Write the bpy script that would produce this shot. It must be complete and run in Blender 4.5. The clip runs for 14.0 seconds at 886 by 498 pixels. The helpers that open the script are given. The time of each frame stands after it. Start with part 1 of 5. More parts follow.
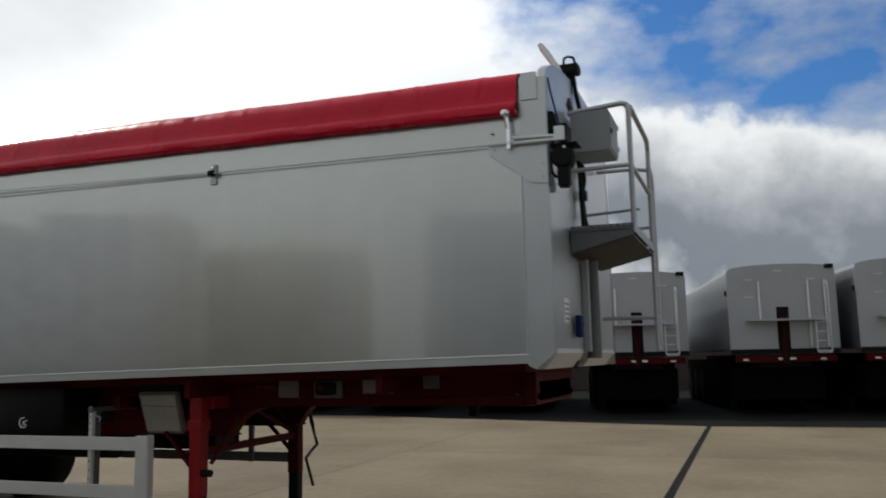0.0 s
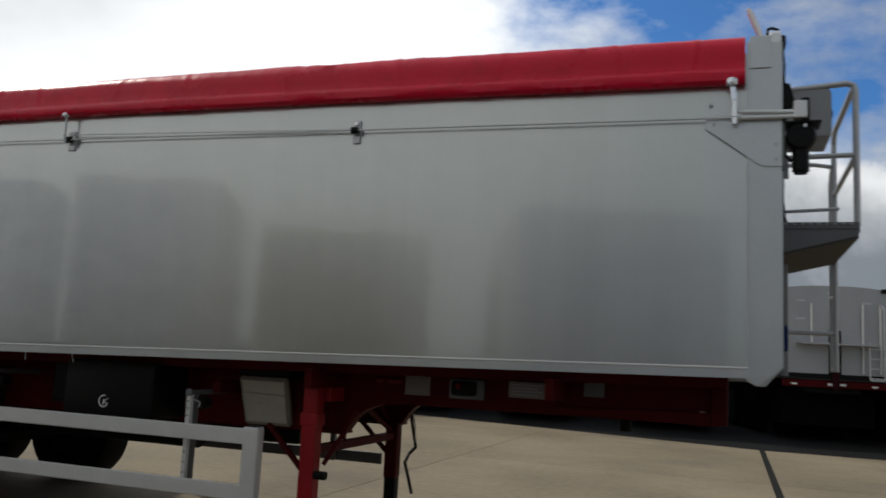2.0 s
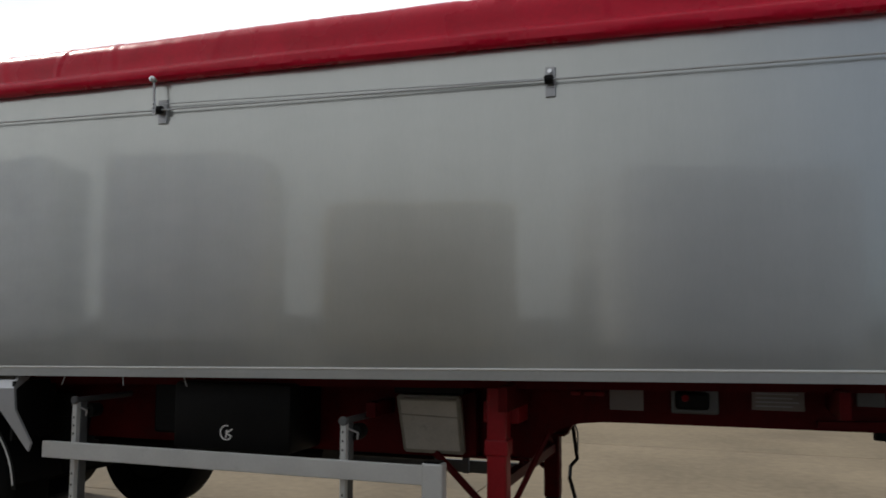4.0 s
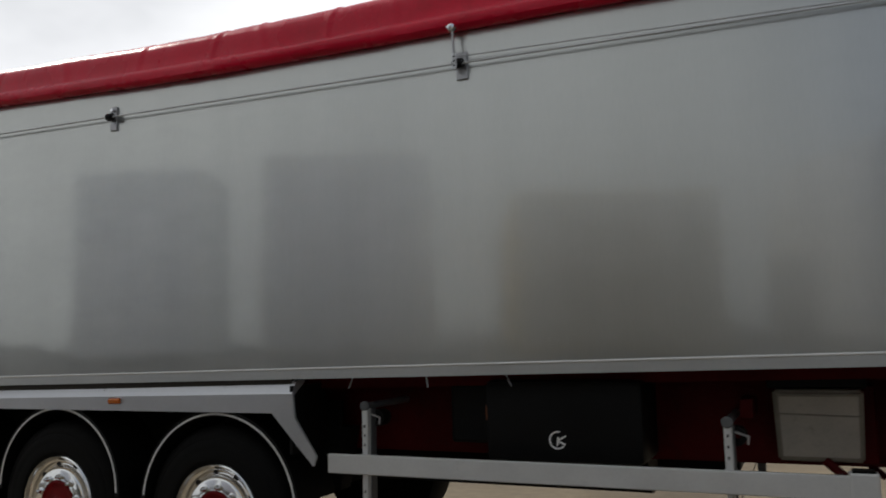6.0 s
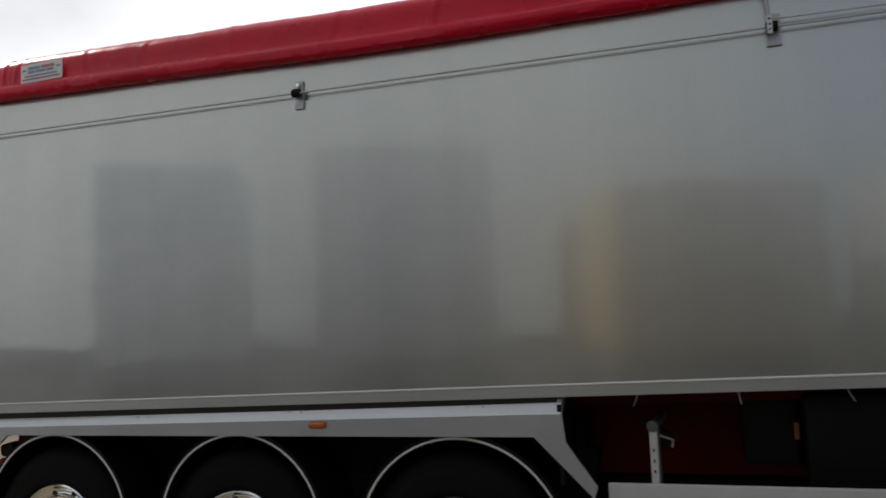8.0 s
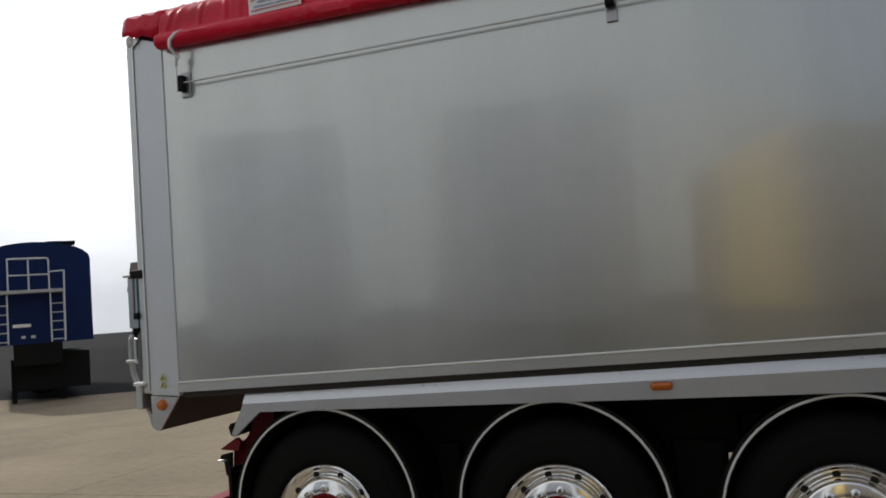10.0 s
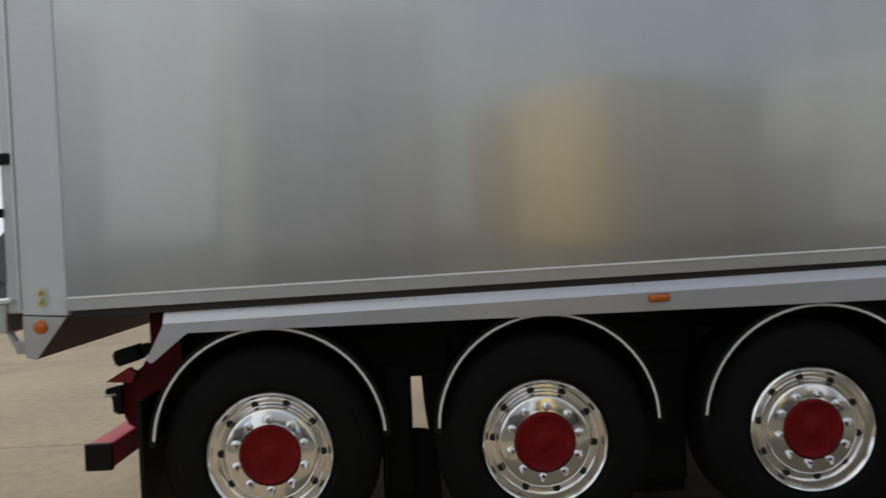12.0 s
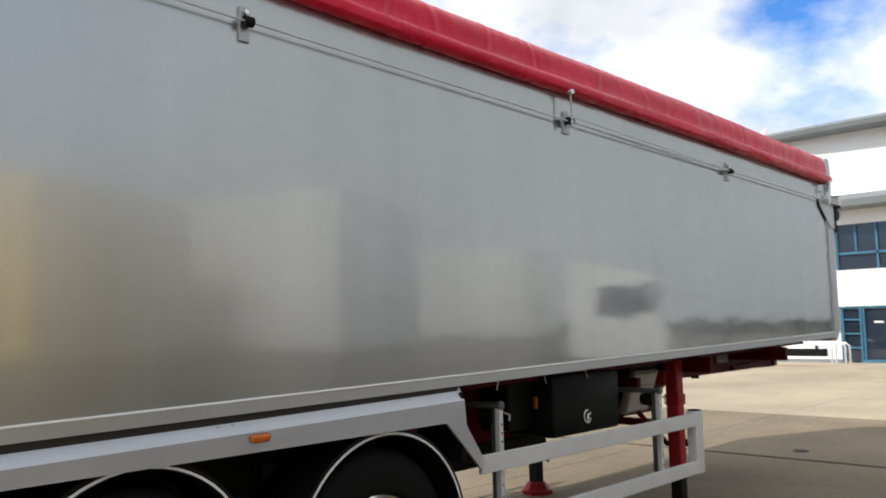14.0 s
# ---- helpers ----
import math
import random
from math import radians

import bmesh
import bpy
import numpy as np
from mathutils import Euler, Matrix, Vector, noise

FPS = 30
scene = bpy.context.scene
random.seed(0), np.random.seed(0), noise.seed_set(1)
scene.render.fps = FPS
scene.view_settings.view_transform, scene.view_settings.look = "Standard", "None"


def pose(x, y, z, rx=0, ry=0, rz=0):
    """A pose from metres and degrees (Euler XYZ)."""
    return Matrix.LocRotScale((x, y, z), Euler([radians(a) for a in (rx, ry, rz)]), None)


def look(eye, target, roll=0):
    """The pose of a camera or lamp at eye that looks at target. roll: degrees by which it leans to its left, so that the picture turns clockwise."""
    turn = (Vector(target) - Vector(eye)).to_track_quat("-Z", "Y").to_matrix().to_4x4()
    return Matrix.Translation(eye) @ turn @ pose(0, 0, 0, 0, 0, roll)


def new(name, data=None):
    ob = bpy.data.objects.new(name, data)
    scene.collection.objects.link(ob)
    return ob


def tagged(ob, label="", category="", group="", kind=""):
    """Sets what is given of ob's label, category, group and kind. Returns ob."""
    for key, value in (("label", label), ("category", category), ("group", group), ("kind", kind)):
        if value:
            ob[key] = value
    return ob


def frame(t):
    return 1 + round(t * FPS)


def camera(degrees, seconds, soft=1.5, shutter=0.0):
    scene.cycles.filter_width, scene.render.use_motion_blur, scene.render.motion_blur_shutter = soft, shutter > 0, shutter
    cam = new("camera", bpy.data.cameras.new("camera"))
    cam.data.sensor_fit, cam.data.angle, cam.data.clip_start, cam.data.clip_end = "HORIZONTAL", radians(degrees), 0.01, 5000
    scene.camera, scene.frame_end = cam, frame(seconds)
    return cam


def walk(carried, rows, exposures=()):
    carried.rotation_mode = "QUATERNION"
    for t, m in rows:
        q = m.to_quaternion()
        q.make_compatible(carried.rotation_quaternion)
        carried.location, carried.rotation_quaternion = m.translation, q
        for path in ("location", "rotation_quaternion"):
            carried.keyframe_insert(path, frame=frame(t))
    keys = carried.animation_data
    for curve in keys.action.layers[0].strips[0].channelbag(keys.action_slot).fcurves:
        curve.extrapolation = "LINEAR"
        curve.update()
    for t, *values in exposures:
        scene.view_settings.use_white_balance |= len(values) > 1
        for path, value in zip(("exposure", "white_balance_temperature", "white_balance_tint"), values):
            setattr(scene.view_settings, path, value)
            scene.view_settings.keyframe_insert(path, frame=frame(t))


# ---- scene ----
cam = camera(56.9, 14.0, soft=1.7, shutter=0.3)
PATH = [
    (0, (12.174, -5.27, 1.459), (11.486, -3.412, 1.728), -1.2),
    (0.5, (11.818, -5.186, 1.466), (11.061, -3.364, 1.793), 1.5),
    (1, (11.447, -5.095, 1.502), (10.68, -3.275, 1.818), 0.9),
    (1.5, (11.052, -5.032, 1.481), (10.428, -3.143, 1.677), 1.3),
    (2, (10.726, -4.876, 1.445), (10.058, -3.011, 1.711), 3.0),
    (2.2, (10.561, -4.759, 1.49), (9.858, -2.904, 1.745), 4.7),
    (4.3, (8.934, -4.039, 1.691), (8.27, -2.16, 1.862), -0.5),
    (4.5, (8.77, -3.972, 1.549), (8.063, -2.123, 1.832), 0.9),
    (5, (8.234, -4.002, 1.59), (7.556, -2.133, 1.81), 0.9),
    (5.5, (7.853, -3.95, 1.632), (7.196, -2.072, 1.838), 0.4),
    (6, (7.477, -3.924, 1.534), (6.669, -2.107, 1.749), -1.3),
    (6.5, (7.01, -4.012, 1.486), (6.306, -2.149, 1.658), -1.7),
    (7, (6.557, -3.969, 1.53), (5.827, -2.122, 1.766), -1.4),
    (7.5, (6.028, -4.032, 1.594), (5.349, -2.167, 1.841), -2.5),
    (8, (5.642, -3.962, 1.653), (4.965, -2.091, 1.855), -2.3),
    (8.5, (5.207, -3.895, 1.623), (4.472, -2.049, 1.852), -1.9),
    (9, (4.737, -3.959, 1.703), (4.002, -2.107, 1.876), -3.3),
    (9.2, (4.556, -3.958, 1.659), (3.801, -2.119, 1.871), -3.5),
    (11.3, (2.94, -3.866, 1.594), (2.6, -1.896, 1.553), -1.7),
    (11.5, (2.764, -3.908, 1.517), (2.541, -1.92, 1.487), 0.0),
    (12, (2.389, -3.804, 1.535), (2.425, -1.805, 1.493), -2.5),
    (12.5, (2.122, -3.637, 1.515), (2.685, -1.718, 1.487), -1.6),
    (13, (1.827, -3.417, 1.525), (2.829, -1.686, 1.521), 0.4),
    (13.5, (1.644, -3.23, 1.635), (2.916, -1.699, 1.827), 1.9),
    (14, (1.403, -3.069, 1.65), (2.849, -1.7, 1.836), -1.3),
]
walk(cam, [(t, look(eye, target, roll)) for t, eye, target, roll in PATH], exposures=[(0, -0.42, 6480, 7), (0.5, -0.49, 6480, 7), (1, -0.70, 6480, 7), (1.5, -0.63, 6480, 7), (2.2, -0.39, 6480, 7), (4.5, -0.32, 6500, 10), (5.5, -0.47, 6500, 10), (6, -0.48, 6500, 10), (6.5, -0.42, 6500, 10), (7, -0.20, 6500, 10), (7.5, -0.32, 6500, 10), (8, -0.44, 6500, 10), (8.5, -0.34, 6500, 10), (9, -0.26, 6500, 10), (12, 0.16, 6400, 10), (12.5, 0.58, 6400, 10), (13, 0.88, 6520, 10), (13.5, 0.82, 6520, 10), (14, 0.56, 6520, 10)])

# ---- world and sun ----
SUN_DIR = Vector((-0.71, 0.287, 0.643)).normalized()
world = bpy.data.worlds.new("sky")
scene.world = world
world.use_nodes = True
wn, wl = world.node_tree.nodes, world.node_tree.links
wn.clear()


def wnode(kind, **kw):
    n = wn.new(kind)
    for k, v in kw.items():
        n.inputs[k].default_value = v
    return n


def wmath(kind, a, b=None, clamp=False):
    n = wn.new("ShaderNodeMath")
    n.operation, n.use_clamp = kind, clamp
    for k, v in enumerate((a, b)):
        if v is None:
            continue
        if isinstance(v, (int, float)):
            n.inputs[k].default_value = v
        else:
            wl.new(v, n.inputs[k])
    return n.outputs["Value"]


def wramp(value, lo, hi, out_lo, out_hi, smooth=False):
    n = wn.new("ShaderNodeMapRange")
    n.interpolation_type = "SMOOTHSTEP" if smooth else "LINEAR"
    for k, v in (("From Min", lo), ("From Max", hi), ("To Min", out_lo), ("To Max", out_hi)):
        n.inputs[k].default_value = v
    wl.new(value, n.inputs["Value"])
    return n.outputs["Result"]


sky = wn.new("ShaderNodeTexSky")
sky.sky_type = "NISHITA"
sky.sun_disc = False
sky.sun_elevation = radians(40)
sky.sun_rotation = radians(-68)
w_out = wn.new("ShaderNodeOutputWorld")
w_bg = wnode("ShaderNodeBackground", Strength=0.095)
w_geo = wn.new("ShaderNodeTexCoord")
w_map = wn.new("ShaderNodeMapping")
w_map.inputs["Scale"].default_value = (1.0, 1.0, 1.9)
w_map.inputs["Location"].default_value = (0.35, 0.2, 0.0)
w_noise = wnode("ShaderNodeTexNoise", Scale=3.1, Detail=7.0, Roughness=0.56)
w_ramp = wn.new("ShaderNodeValToRGB")
w_ramp.color_ramp.elements[0].position = 0.465
w_ramp.color_ramp.elements[1].position = 0.635
# brighter, closed cloud towards the sun
w_dot = wn.new("ShaderNodeVectorMath")
w_dot.operation = "DOT_PRODUCT"
w_dot.inputs[1].default_value = (-0.60, 0.76, 0.25)
w_near = wnode("ShaderNodeMapRange")
w_near.inputs["From Min"].default_value = 0.82
w_near.inputs["From Max"].default_value = 0.97
w_near.inputs["To Max"].default_value = 0.24
w_add = wn.new("ShaderNodeMath")
w_add.operation = "ADD"
w_sep = wn.new("ShaderNodeSeparateXYZ")
w_low = wnode("ShaderNodeMapRange")
w_low.inputs["From Min"].default_value, w_low.inputs["From Max"].default_value = 0.16, 0.34
w_low.inputs["To Min"].default_value, w_low.inputs["To Max"].default_value = 0.15, -0.03
w_add2 = wn.new("ShaderNodeMath")
w_add2.operation = "ADD"
w_lit = wnode("ShaderNodeMapRange")
w_lit.inputs["From Min"].default_value, w_lit.inputs["From Max"].default_value = 0.03, 0.22
w_lit.inputs["To Min"].default_value, w_lit.inputs["To Max"].default_value = -0.14, 0.10
w_add3 = wn.new("ShaderNodeMath")
w_add3.operation = "ADD"
w_back = wnode("ShaderNodeMapRange")
w_back.inputs["From Min"].default_value, w_back.inputs["From Max"].default_value = 0.25, -0.25
w_back.inputs["To Max"].default_value = 0.26
w_side = wnode("ShaderNodeMapRange")
w_side.inputs["From Min"].default_value, w_side.inputs["From Max"].default_value = 0.30, 0.62
w_side.inputs["To Max"].default_value = 0.10
w_top = wnode("ShaderNodeMapRange")
w_top.inputs["From Min"].default_value, w_top.inputs["From Max"].default_value = 0.45, 0.75
w_top.inputs["To Max"].default_value = 0.20
w_sum = [wn.new("ShaderNodeMath") for _ in range(3)]
w_shade = wnode("ShaderNodeTexNoise", Scale=2.2, Detail=5.0, Roughness=0.5)
w_cloud = wn.new("ShaderNodeValToRGB")
w_cloud.color_ramp.elements[0].position = 0.33
w_cloud.color_ramp.elements[0].color = (2.5, 2.8, 3.25, 1)
w_cloud.color_ramp.elements[1].position = 0.75
w_cloud.color_ramp.elements[1].color = (10.9, 11.1, 11.5, 1)
w_glow = wn.new("ShaderNodeMix")
w_glow.data_type = "RGBA"
w_glow.blend_type = "ADD"
w_gcol = wn.new("ShaderNodeMapRange")
w_gcol.inputs["From Min"].default_value = 0.80
w_gcol.inputs["From Max"].default_value = 1.0
w_gcol.inputs["To Max"].default_value = 6.5
w_mix = wn.new("ShaderNodeMix")
w_mix.data_type = "RGBA"
wl.new(w_geo.outputs["Generated"], w_map.inputs["Vector"])
wl.new(w_map.outputs["Vector"], w_noise.inputs["Vector"])
wl.new(w_map.outputs["Vector"], w_shade.inputs["Vector"])
wl.new(w_geo.outputs["Generated"], w_dot.inputs[0])
wl.new(w_dot.outputs["Value"], w_near.inputs["Value"])
wl.new(w_dot.outputs["Value"], w_gcol.inputs["Value"])
wl.new(w_noise.outputs["Fac"], w_add.inputs[0])
wl.new(w_near.outputs["Result"], w_add.inputs[1])
wl.new(w_geo.outputs["Generated"], w_sep.inputs["Vector"])
wl.new(w_sep.outputs["Z"], w_low.inputs["Value"])
wl.new(w_sep.outputs["Z"], w_lit.inputs["Value"])
wl.new(w_add.outputs["Value"], w_add2.inputs[0])
wl.new(w_low.outputs["Result"], w_add2.inputs[1])
wl.new(w_sep.outputs["Y"], w_back.inputs["Value"])
wl.new(w_sep.outputs["X"], w_side.inputs["Value"])
w_dxy = wn.new("ShaderNodeMath")
w_dxy.operation = "SUBTRACT"
wl.new(w_sep.outputs["X"], w_dxy.inputs[0])
wl.new(w_sep.outputs["Y"], w_dxy.inputs[1])
w_clear = wnode("ShaderNodeMapRange")
w_clear.inputs["From Min"].default_value, w_clear.inputs["From Max"].default_value = 0.75, 1.40
w_clear.inputs["To Max"].default_value = -0.10
wl.new(w_dxy.outputs["Value"], w_clear.inputs["Value"])
wl.new(w_sep.outputs["Z"], w_top.inputs["Value"])
tail = w_add2.outputs["Value"]
for m_node, extra in zip(w_sum, (w_back, w_side, w_top)):
    m_node.operation = "ADD"
    wl.new(tail, m_node.inputs[0])
    wl.new(extra.outputs["Result"], m_node.inputs[1])
    tail = m_node.outputs["Value"]
wl.new(tail, w_ramp.inputs["Fac"])
wl.new(w_shade.outputs["Fac"], w_add3.inputs[0])
wl.new(w_lit.outputs["Result"], w_add3.inputs[1])
w_dim = wnode("ShaderNodeMapRange")
w_dim.inputs["From Min"].default_value, w_dim.inputs["From Max"].default_value = 0.10, -0.35
w_dim.inputs["To Max"].default_value = -0.045
w_add4 = wn.new("ShaderNodeMath")
w_add4.operation = "ADD"
wl.new(w_sep.outputs["Y"], w_dim.inputs["Value"])
wl.new(w_add3.outputs["Value"], w_add4.inputs[0])
wl.new(w_dim.outputs["Result"], w_add4.inputs[1])
w_add5 = wn.new("ShaderNodeMath")
w_add5.operation = "ADD"
wl.new(w_add4.outputs["Value"], w_add5.inputs[0])
wl.new(w_clear.outputs["Result"], w_add5.inputs[1])
# towards the back the cover is an even pale overcast
w_even = wn.new("ShaderNodeMix")
w_even.data_type = "FLOAT"
w_evenf = wnode("ShaderNodeMapRange")
w_evenf.inputs["From Min"].default_value, w_evenf.inputs["From Max"].default_value = 0.05, -0.35
w_evenf.inputs["To Max"].default_value = 0.85
wl.new(w_sep.outputs["Y"], w_evenf.inputs["Value"])
wl.new(w_evenf.outputs["Result"], w_even.inputs["Factor"])
wl.new(w_add5.outputs["Value"], w_even.inputs["A"])
w_lean = wnode("ShaderNodeMapRange")
w_lean.inputs["From Min"].default_value, w_lean.inputs["From Max"].default_value = -0.60, 0.40
w_lean.inputs["To Min"].default_value, w_lean.inputs["To Max"].default_value = 0.60, 0.395
wl.new(w_sep.outputs["X"], w_lean.inputs["Value"])
wl.new(w_lean.outputs["Result"], w_even.inputs["B"])
wl.new(w_even.outputs["Result"], w_cloud.inputs["Fac"])
w_glow.inputs["Factor"].default_value = 1.0
wl.new(w_cloud.outputs["Color"], w_glow.inputs["A"])
wl.new(w_gcol.outputs["Result"], w_glow.inputs["B"])
w_thin = wmath("MULTIPLY", wramp(w_sep.outputs["X"], -0.05, 0.14, 0.0, 0.26, True), wramp(w_sep.outputs["X"], 0.30, 0.52, 1.0, 0.0, True))
w_thinb = wmath("MULTIPLY", w_thin, w_evenf.outputs["Result"])
w_cover = wn.new("ShaderNodeMath")
w_cover.operation = "SUBTRACT"
w_cover.use_clamp = True
wl.new(w_ramp.outputs["Color"], w_cover.inputs[0])
wl.new(w_thinb, w_cover.inputs[1])
wl.new(w_cover.outputs["Value"], w_mix.inputs["Factor"])
w_tint = wn.new("ShaderNodeMix")
w_tint.data_type, w_tint.blend_type = "RGBA", "MULTIPLY"
w_tint.inputs["Factor"].default_value = 1.0
w_tint.inputs["B"].default_value = (0.47, 0.93, 1.52, 1)
wl.new(sky.outputs["Color"], w_tint.inputs["A"])
wl.new(w_tint.outputs["Result"], w_mix.inputs["A"])
# the overcast behind is a touch warmer than the lit clouds in front
w_warm = wn.new("ShaderNodeMix")
w_warm.data_type, w_warm.blend_type = "RGBA", "MULTIPLY"
w_warm.inputs["B"].default_value = (1.0, 1.0, 0.96, 1)
wl.new(w_evenf.outputs["Result"], w_warm.inputs["Factor"])
wl.new(w_glow.outputs["Result"], w_warm.inputs["A"])
wl.new(w_warm.outputs["Result"], w_mix.inputs["B"])


# a heaped cloud bank low in the sky beyond the parked row, bright along its top and grey below
az = wmath("ARCTAN2", w_sep.outputs["X"], w_sep.outputs["Y"])
heap = wnode("ShaderNodeTexNoise", Scale=9.0, Detail=6.0, Roughness=0.58)
wl.new(w_geo.outputs["Generated"], heap.inputs["Vector"])
lump = wmath("SUBTRACT", heap.outputs["Fac"], 0.5)
top = wmath("ADD", wramp(az, -0.15, 0.10, 0.325, 0.250), wmath("MULTIPLY", lump, 0.17))
under = wmath("SUBTRACT", top, w_sep.outputs["Z"])
flank = wmath("MULTIPLY", wramp(wmath("ADD", az, wmath("MULTIPLY", lump, 0.25)), -0.235, -0.185, 0.0, 1.0, True), wramp(az, 0.38, 0.62, 1.0, 0.0, True))
bank = wmath("MULTIPLY", wramp(under, 0.0, 0.030, 0.0, 1.0, True), flank)
depth = wmath("ADD", under, wmath("MULTIPLY", wmath("SUBTRACT", w_shade.outputs["Fac"], 0.5), 0.16))
b_ramp = wn.new("ShaderNodeValToRGB")
b_ramp.color_ramp.elements[0].position, b_ramp.color_ramp.elements[0].color = 0.0, (14.0, 14.0, 14.2, 1)
b_ramp.color_ramp.elements[1].position, b_ramp.color_ramp.elements[1].color = 1.0, (8.5, 8.7, 9.0, 1)
for at, col in ((0.14, (12.0, 12.1, 12.4, 1)), (0.40, (6.3, 6.6, 7.1, 1)), (0.62, (3.3, 3.6, 4.1, 1)), (0.76, (3.0, 3.4, 3.9, 1)), (0.90, (6.8, 7.1, 7.6, 1))):
    b_ramp.color_ramp.elements.new(at).color = col
wl.new(wramp(depth, 0.0, 0.235, 0.0, 1.0), b_ramp.inputs["Fac"])
w_bank = wn.new("ShaderNodeMix")
w_bank.data_type = "RGBA"
wl.new(bank, w_bank.inputs["Factor"])
wl.new(w_mix.outputs["Result"], w_bank.inputs["A"])
wl.new(b_ramp.outputs["Color"], w_bank.inputs["B"])
wl.new(w_bank.outputs["Result"], w_bg.inputs["Color"])
wl.new(w_bg.outputs["Background"], w_out.inputs["Surface"])

sun_data = bpy.data.lights.new("sun", "SUN")
sun_data.energy = 2.4
sun_data.angle = radians(2.0)
sun_data.color = (1.0, 0.95, 0.86)
sun = new("sun", sun_data)
sun.matrix_world = look(SUN_DIR * 60, (0, 0, 0))


# ---- materials ----
def material(name, color, rough=0.5, metal=0.0, var=0.10, scale=3.0, fine=60.0, bump=0.05, coat=0.0, stretch=(1, 1, 1), dirt=None, rand=0.0, aniso=0.0, rvar=0.08, placed=False, spec=0.5):
    """Principled surface with broad and fine variation in colour, roughness and relief."""
    m = bpy.data.materials.new(name)
    m.use_nodes = True
    n, l = m.node_tree.nodes, m.node_tree.links
    p = n["Principled BSDF"]
    co = n.new("ShaderNodeTexCoord")
    mp = n.new("ShaderNodeMapping")
    mp.inputs["Scale"].default_value = stretch
    if placed:
        co = n.new("ShaderNodeNewGeometry")
    l.new(co.outputs["Position" if placed else "Object"], mp.inputs["Vector"])
    a, b = n.new("ShaderNodeTexNoise"), n.new("ShaderNodeTexNoise")
    a.inputs["Scale"].default_value, a.inputs["Detail"].default_value = scale, 5.0
    b.inputs["Scale"].default_value, b.inputs["Detail"].default_value = fine, 3.0
    l.new(mp.outputs["Vector"], a.inputs["Vector"])
    l.new(mp.outputs["Vector"], b.inputs["Vector"])
    half = n.new("ShaderNodeMath")
    half.operation = "MULTIPLY_ADD"
    half.inputs[1].default_value = 0.45
    l.new(b.outputs["Fac"], half.inputs[0])
    l.new(a.outputs["Fac"], half.inputs[2])
    ramp = n.new("ShaderNodeMapRange")
    ramp.inputs["From Min"].default_value, ramp.inputs["From Max"].default_value = 0.45, 1.0
    ramp.inputs["To Min"].default_value, ramp.inputs["To Max"].default_value = 1 - var, 1 + var
    l.new(half.outputs["Value"], ramp.inputs["Value"])
    mul = n.new("ShaderNodeMix")
    mul.data_type, mul.blend_type = "RGBA", "MULTIPLY"
    mul.inputs["Factor"].default_value = 1.0
    mul.inputs["A"].default_value = (*color, 1)
    l.new(ramp.outputs["Result"], mul.inputs["B"])
    last = mul.outputs["Result"]
    if dirt:
        d = n.new("ShaderNodeTexNoise")
        d.inputs["Scale"].default_value, d.inputs["Detail"].default_value = dirt[1], 8.0
        d.inputs["Roughness"].default_value = 0.65
        l.new(mp.outputs["Vector"], d.inputs["Vector"])
        dr = n.new("ShaderNodeMapRange")
        dr.inputs["From Min"].default_value, dr.inputs["From Max"].default_value = dirt[2], dirt[2] + 0.16
        dr.inputs["To Max"].default_value = dirt[3]
        l.new(d.outputs["Fac"], dr.inputs["Value"])
        dm = n.new("ShaderNodeMix")
        dm.data_type = "RGBA"
        dm.inputs["B"].default_value = (*dirt[0], 1)
        l.new(dr.outputs["Result"], dm.inputs["Factor"])
        l.new(last, dm.inputs["A"])
        last = dm.outputs["Result"]
    if rand:
        oi = n.new("ShaderNodeObjectInfo")
        rr = n.new("ShaderNodeMapRange")
        rr.inputs["To Min"].default_value, rr.inputs["To Max"].default_value = 1 - rand, 1 + rand
        l.new(oi.outputs["Random"], rr.inputs["Value"])
        rm = n.new("ShaderNodeMix")
        rm.data_type, rm.blend_type = "RGBA", "MULTIPLY"
        rm.inputs["Factor"].default_value = 1.0
        l.new(last, rm.inputs["A"])
        l.new(rr.outputs["Result"], rm.inputs["B"])
        last = rm.outputs["Result"]
    l.new(last, p.inputs["Base Color"])
    rg = n.new("ShaderNodeMapRange")
    rg.inputs["To Min"].default_value, rg.inputs["To Max"].default_value = max(rough - rvar, 0.03), min(rough + rvar, 1.0)
    l.new(a.outputs["Fac"], rg.inputs["Value"])
    l.new(rg.outputs["Result"], p.inputs["Roughness"])
    p.inputs["Metallic"].default_value = metal
    p.inputs["Specular IOR Level"].default_value = spec
    p.inputs["Coat Weight"].default_value = coat
    p.inputs["Coat Roughness"].default_value = 0.08
    p.inputs["Anisotropic"].default_value = aniso
    if bump:
        bp = n.new("ShaderNodeBump")
        bp.inputs["Strength"].default_value, bp.inputs["Distance"].default_value = bump, 0.01
        l.new(half.outputs["Value"], bp.inputs["Height"])
        l.new(bp.outputs["Normal"], p.inputs["Normal"])
    return m




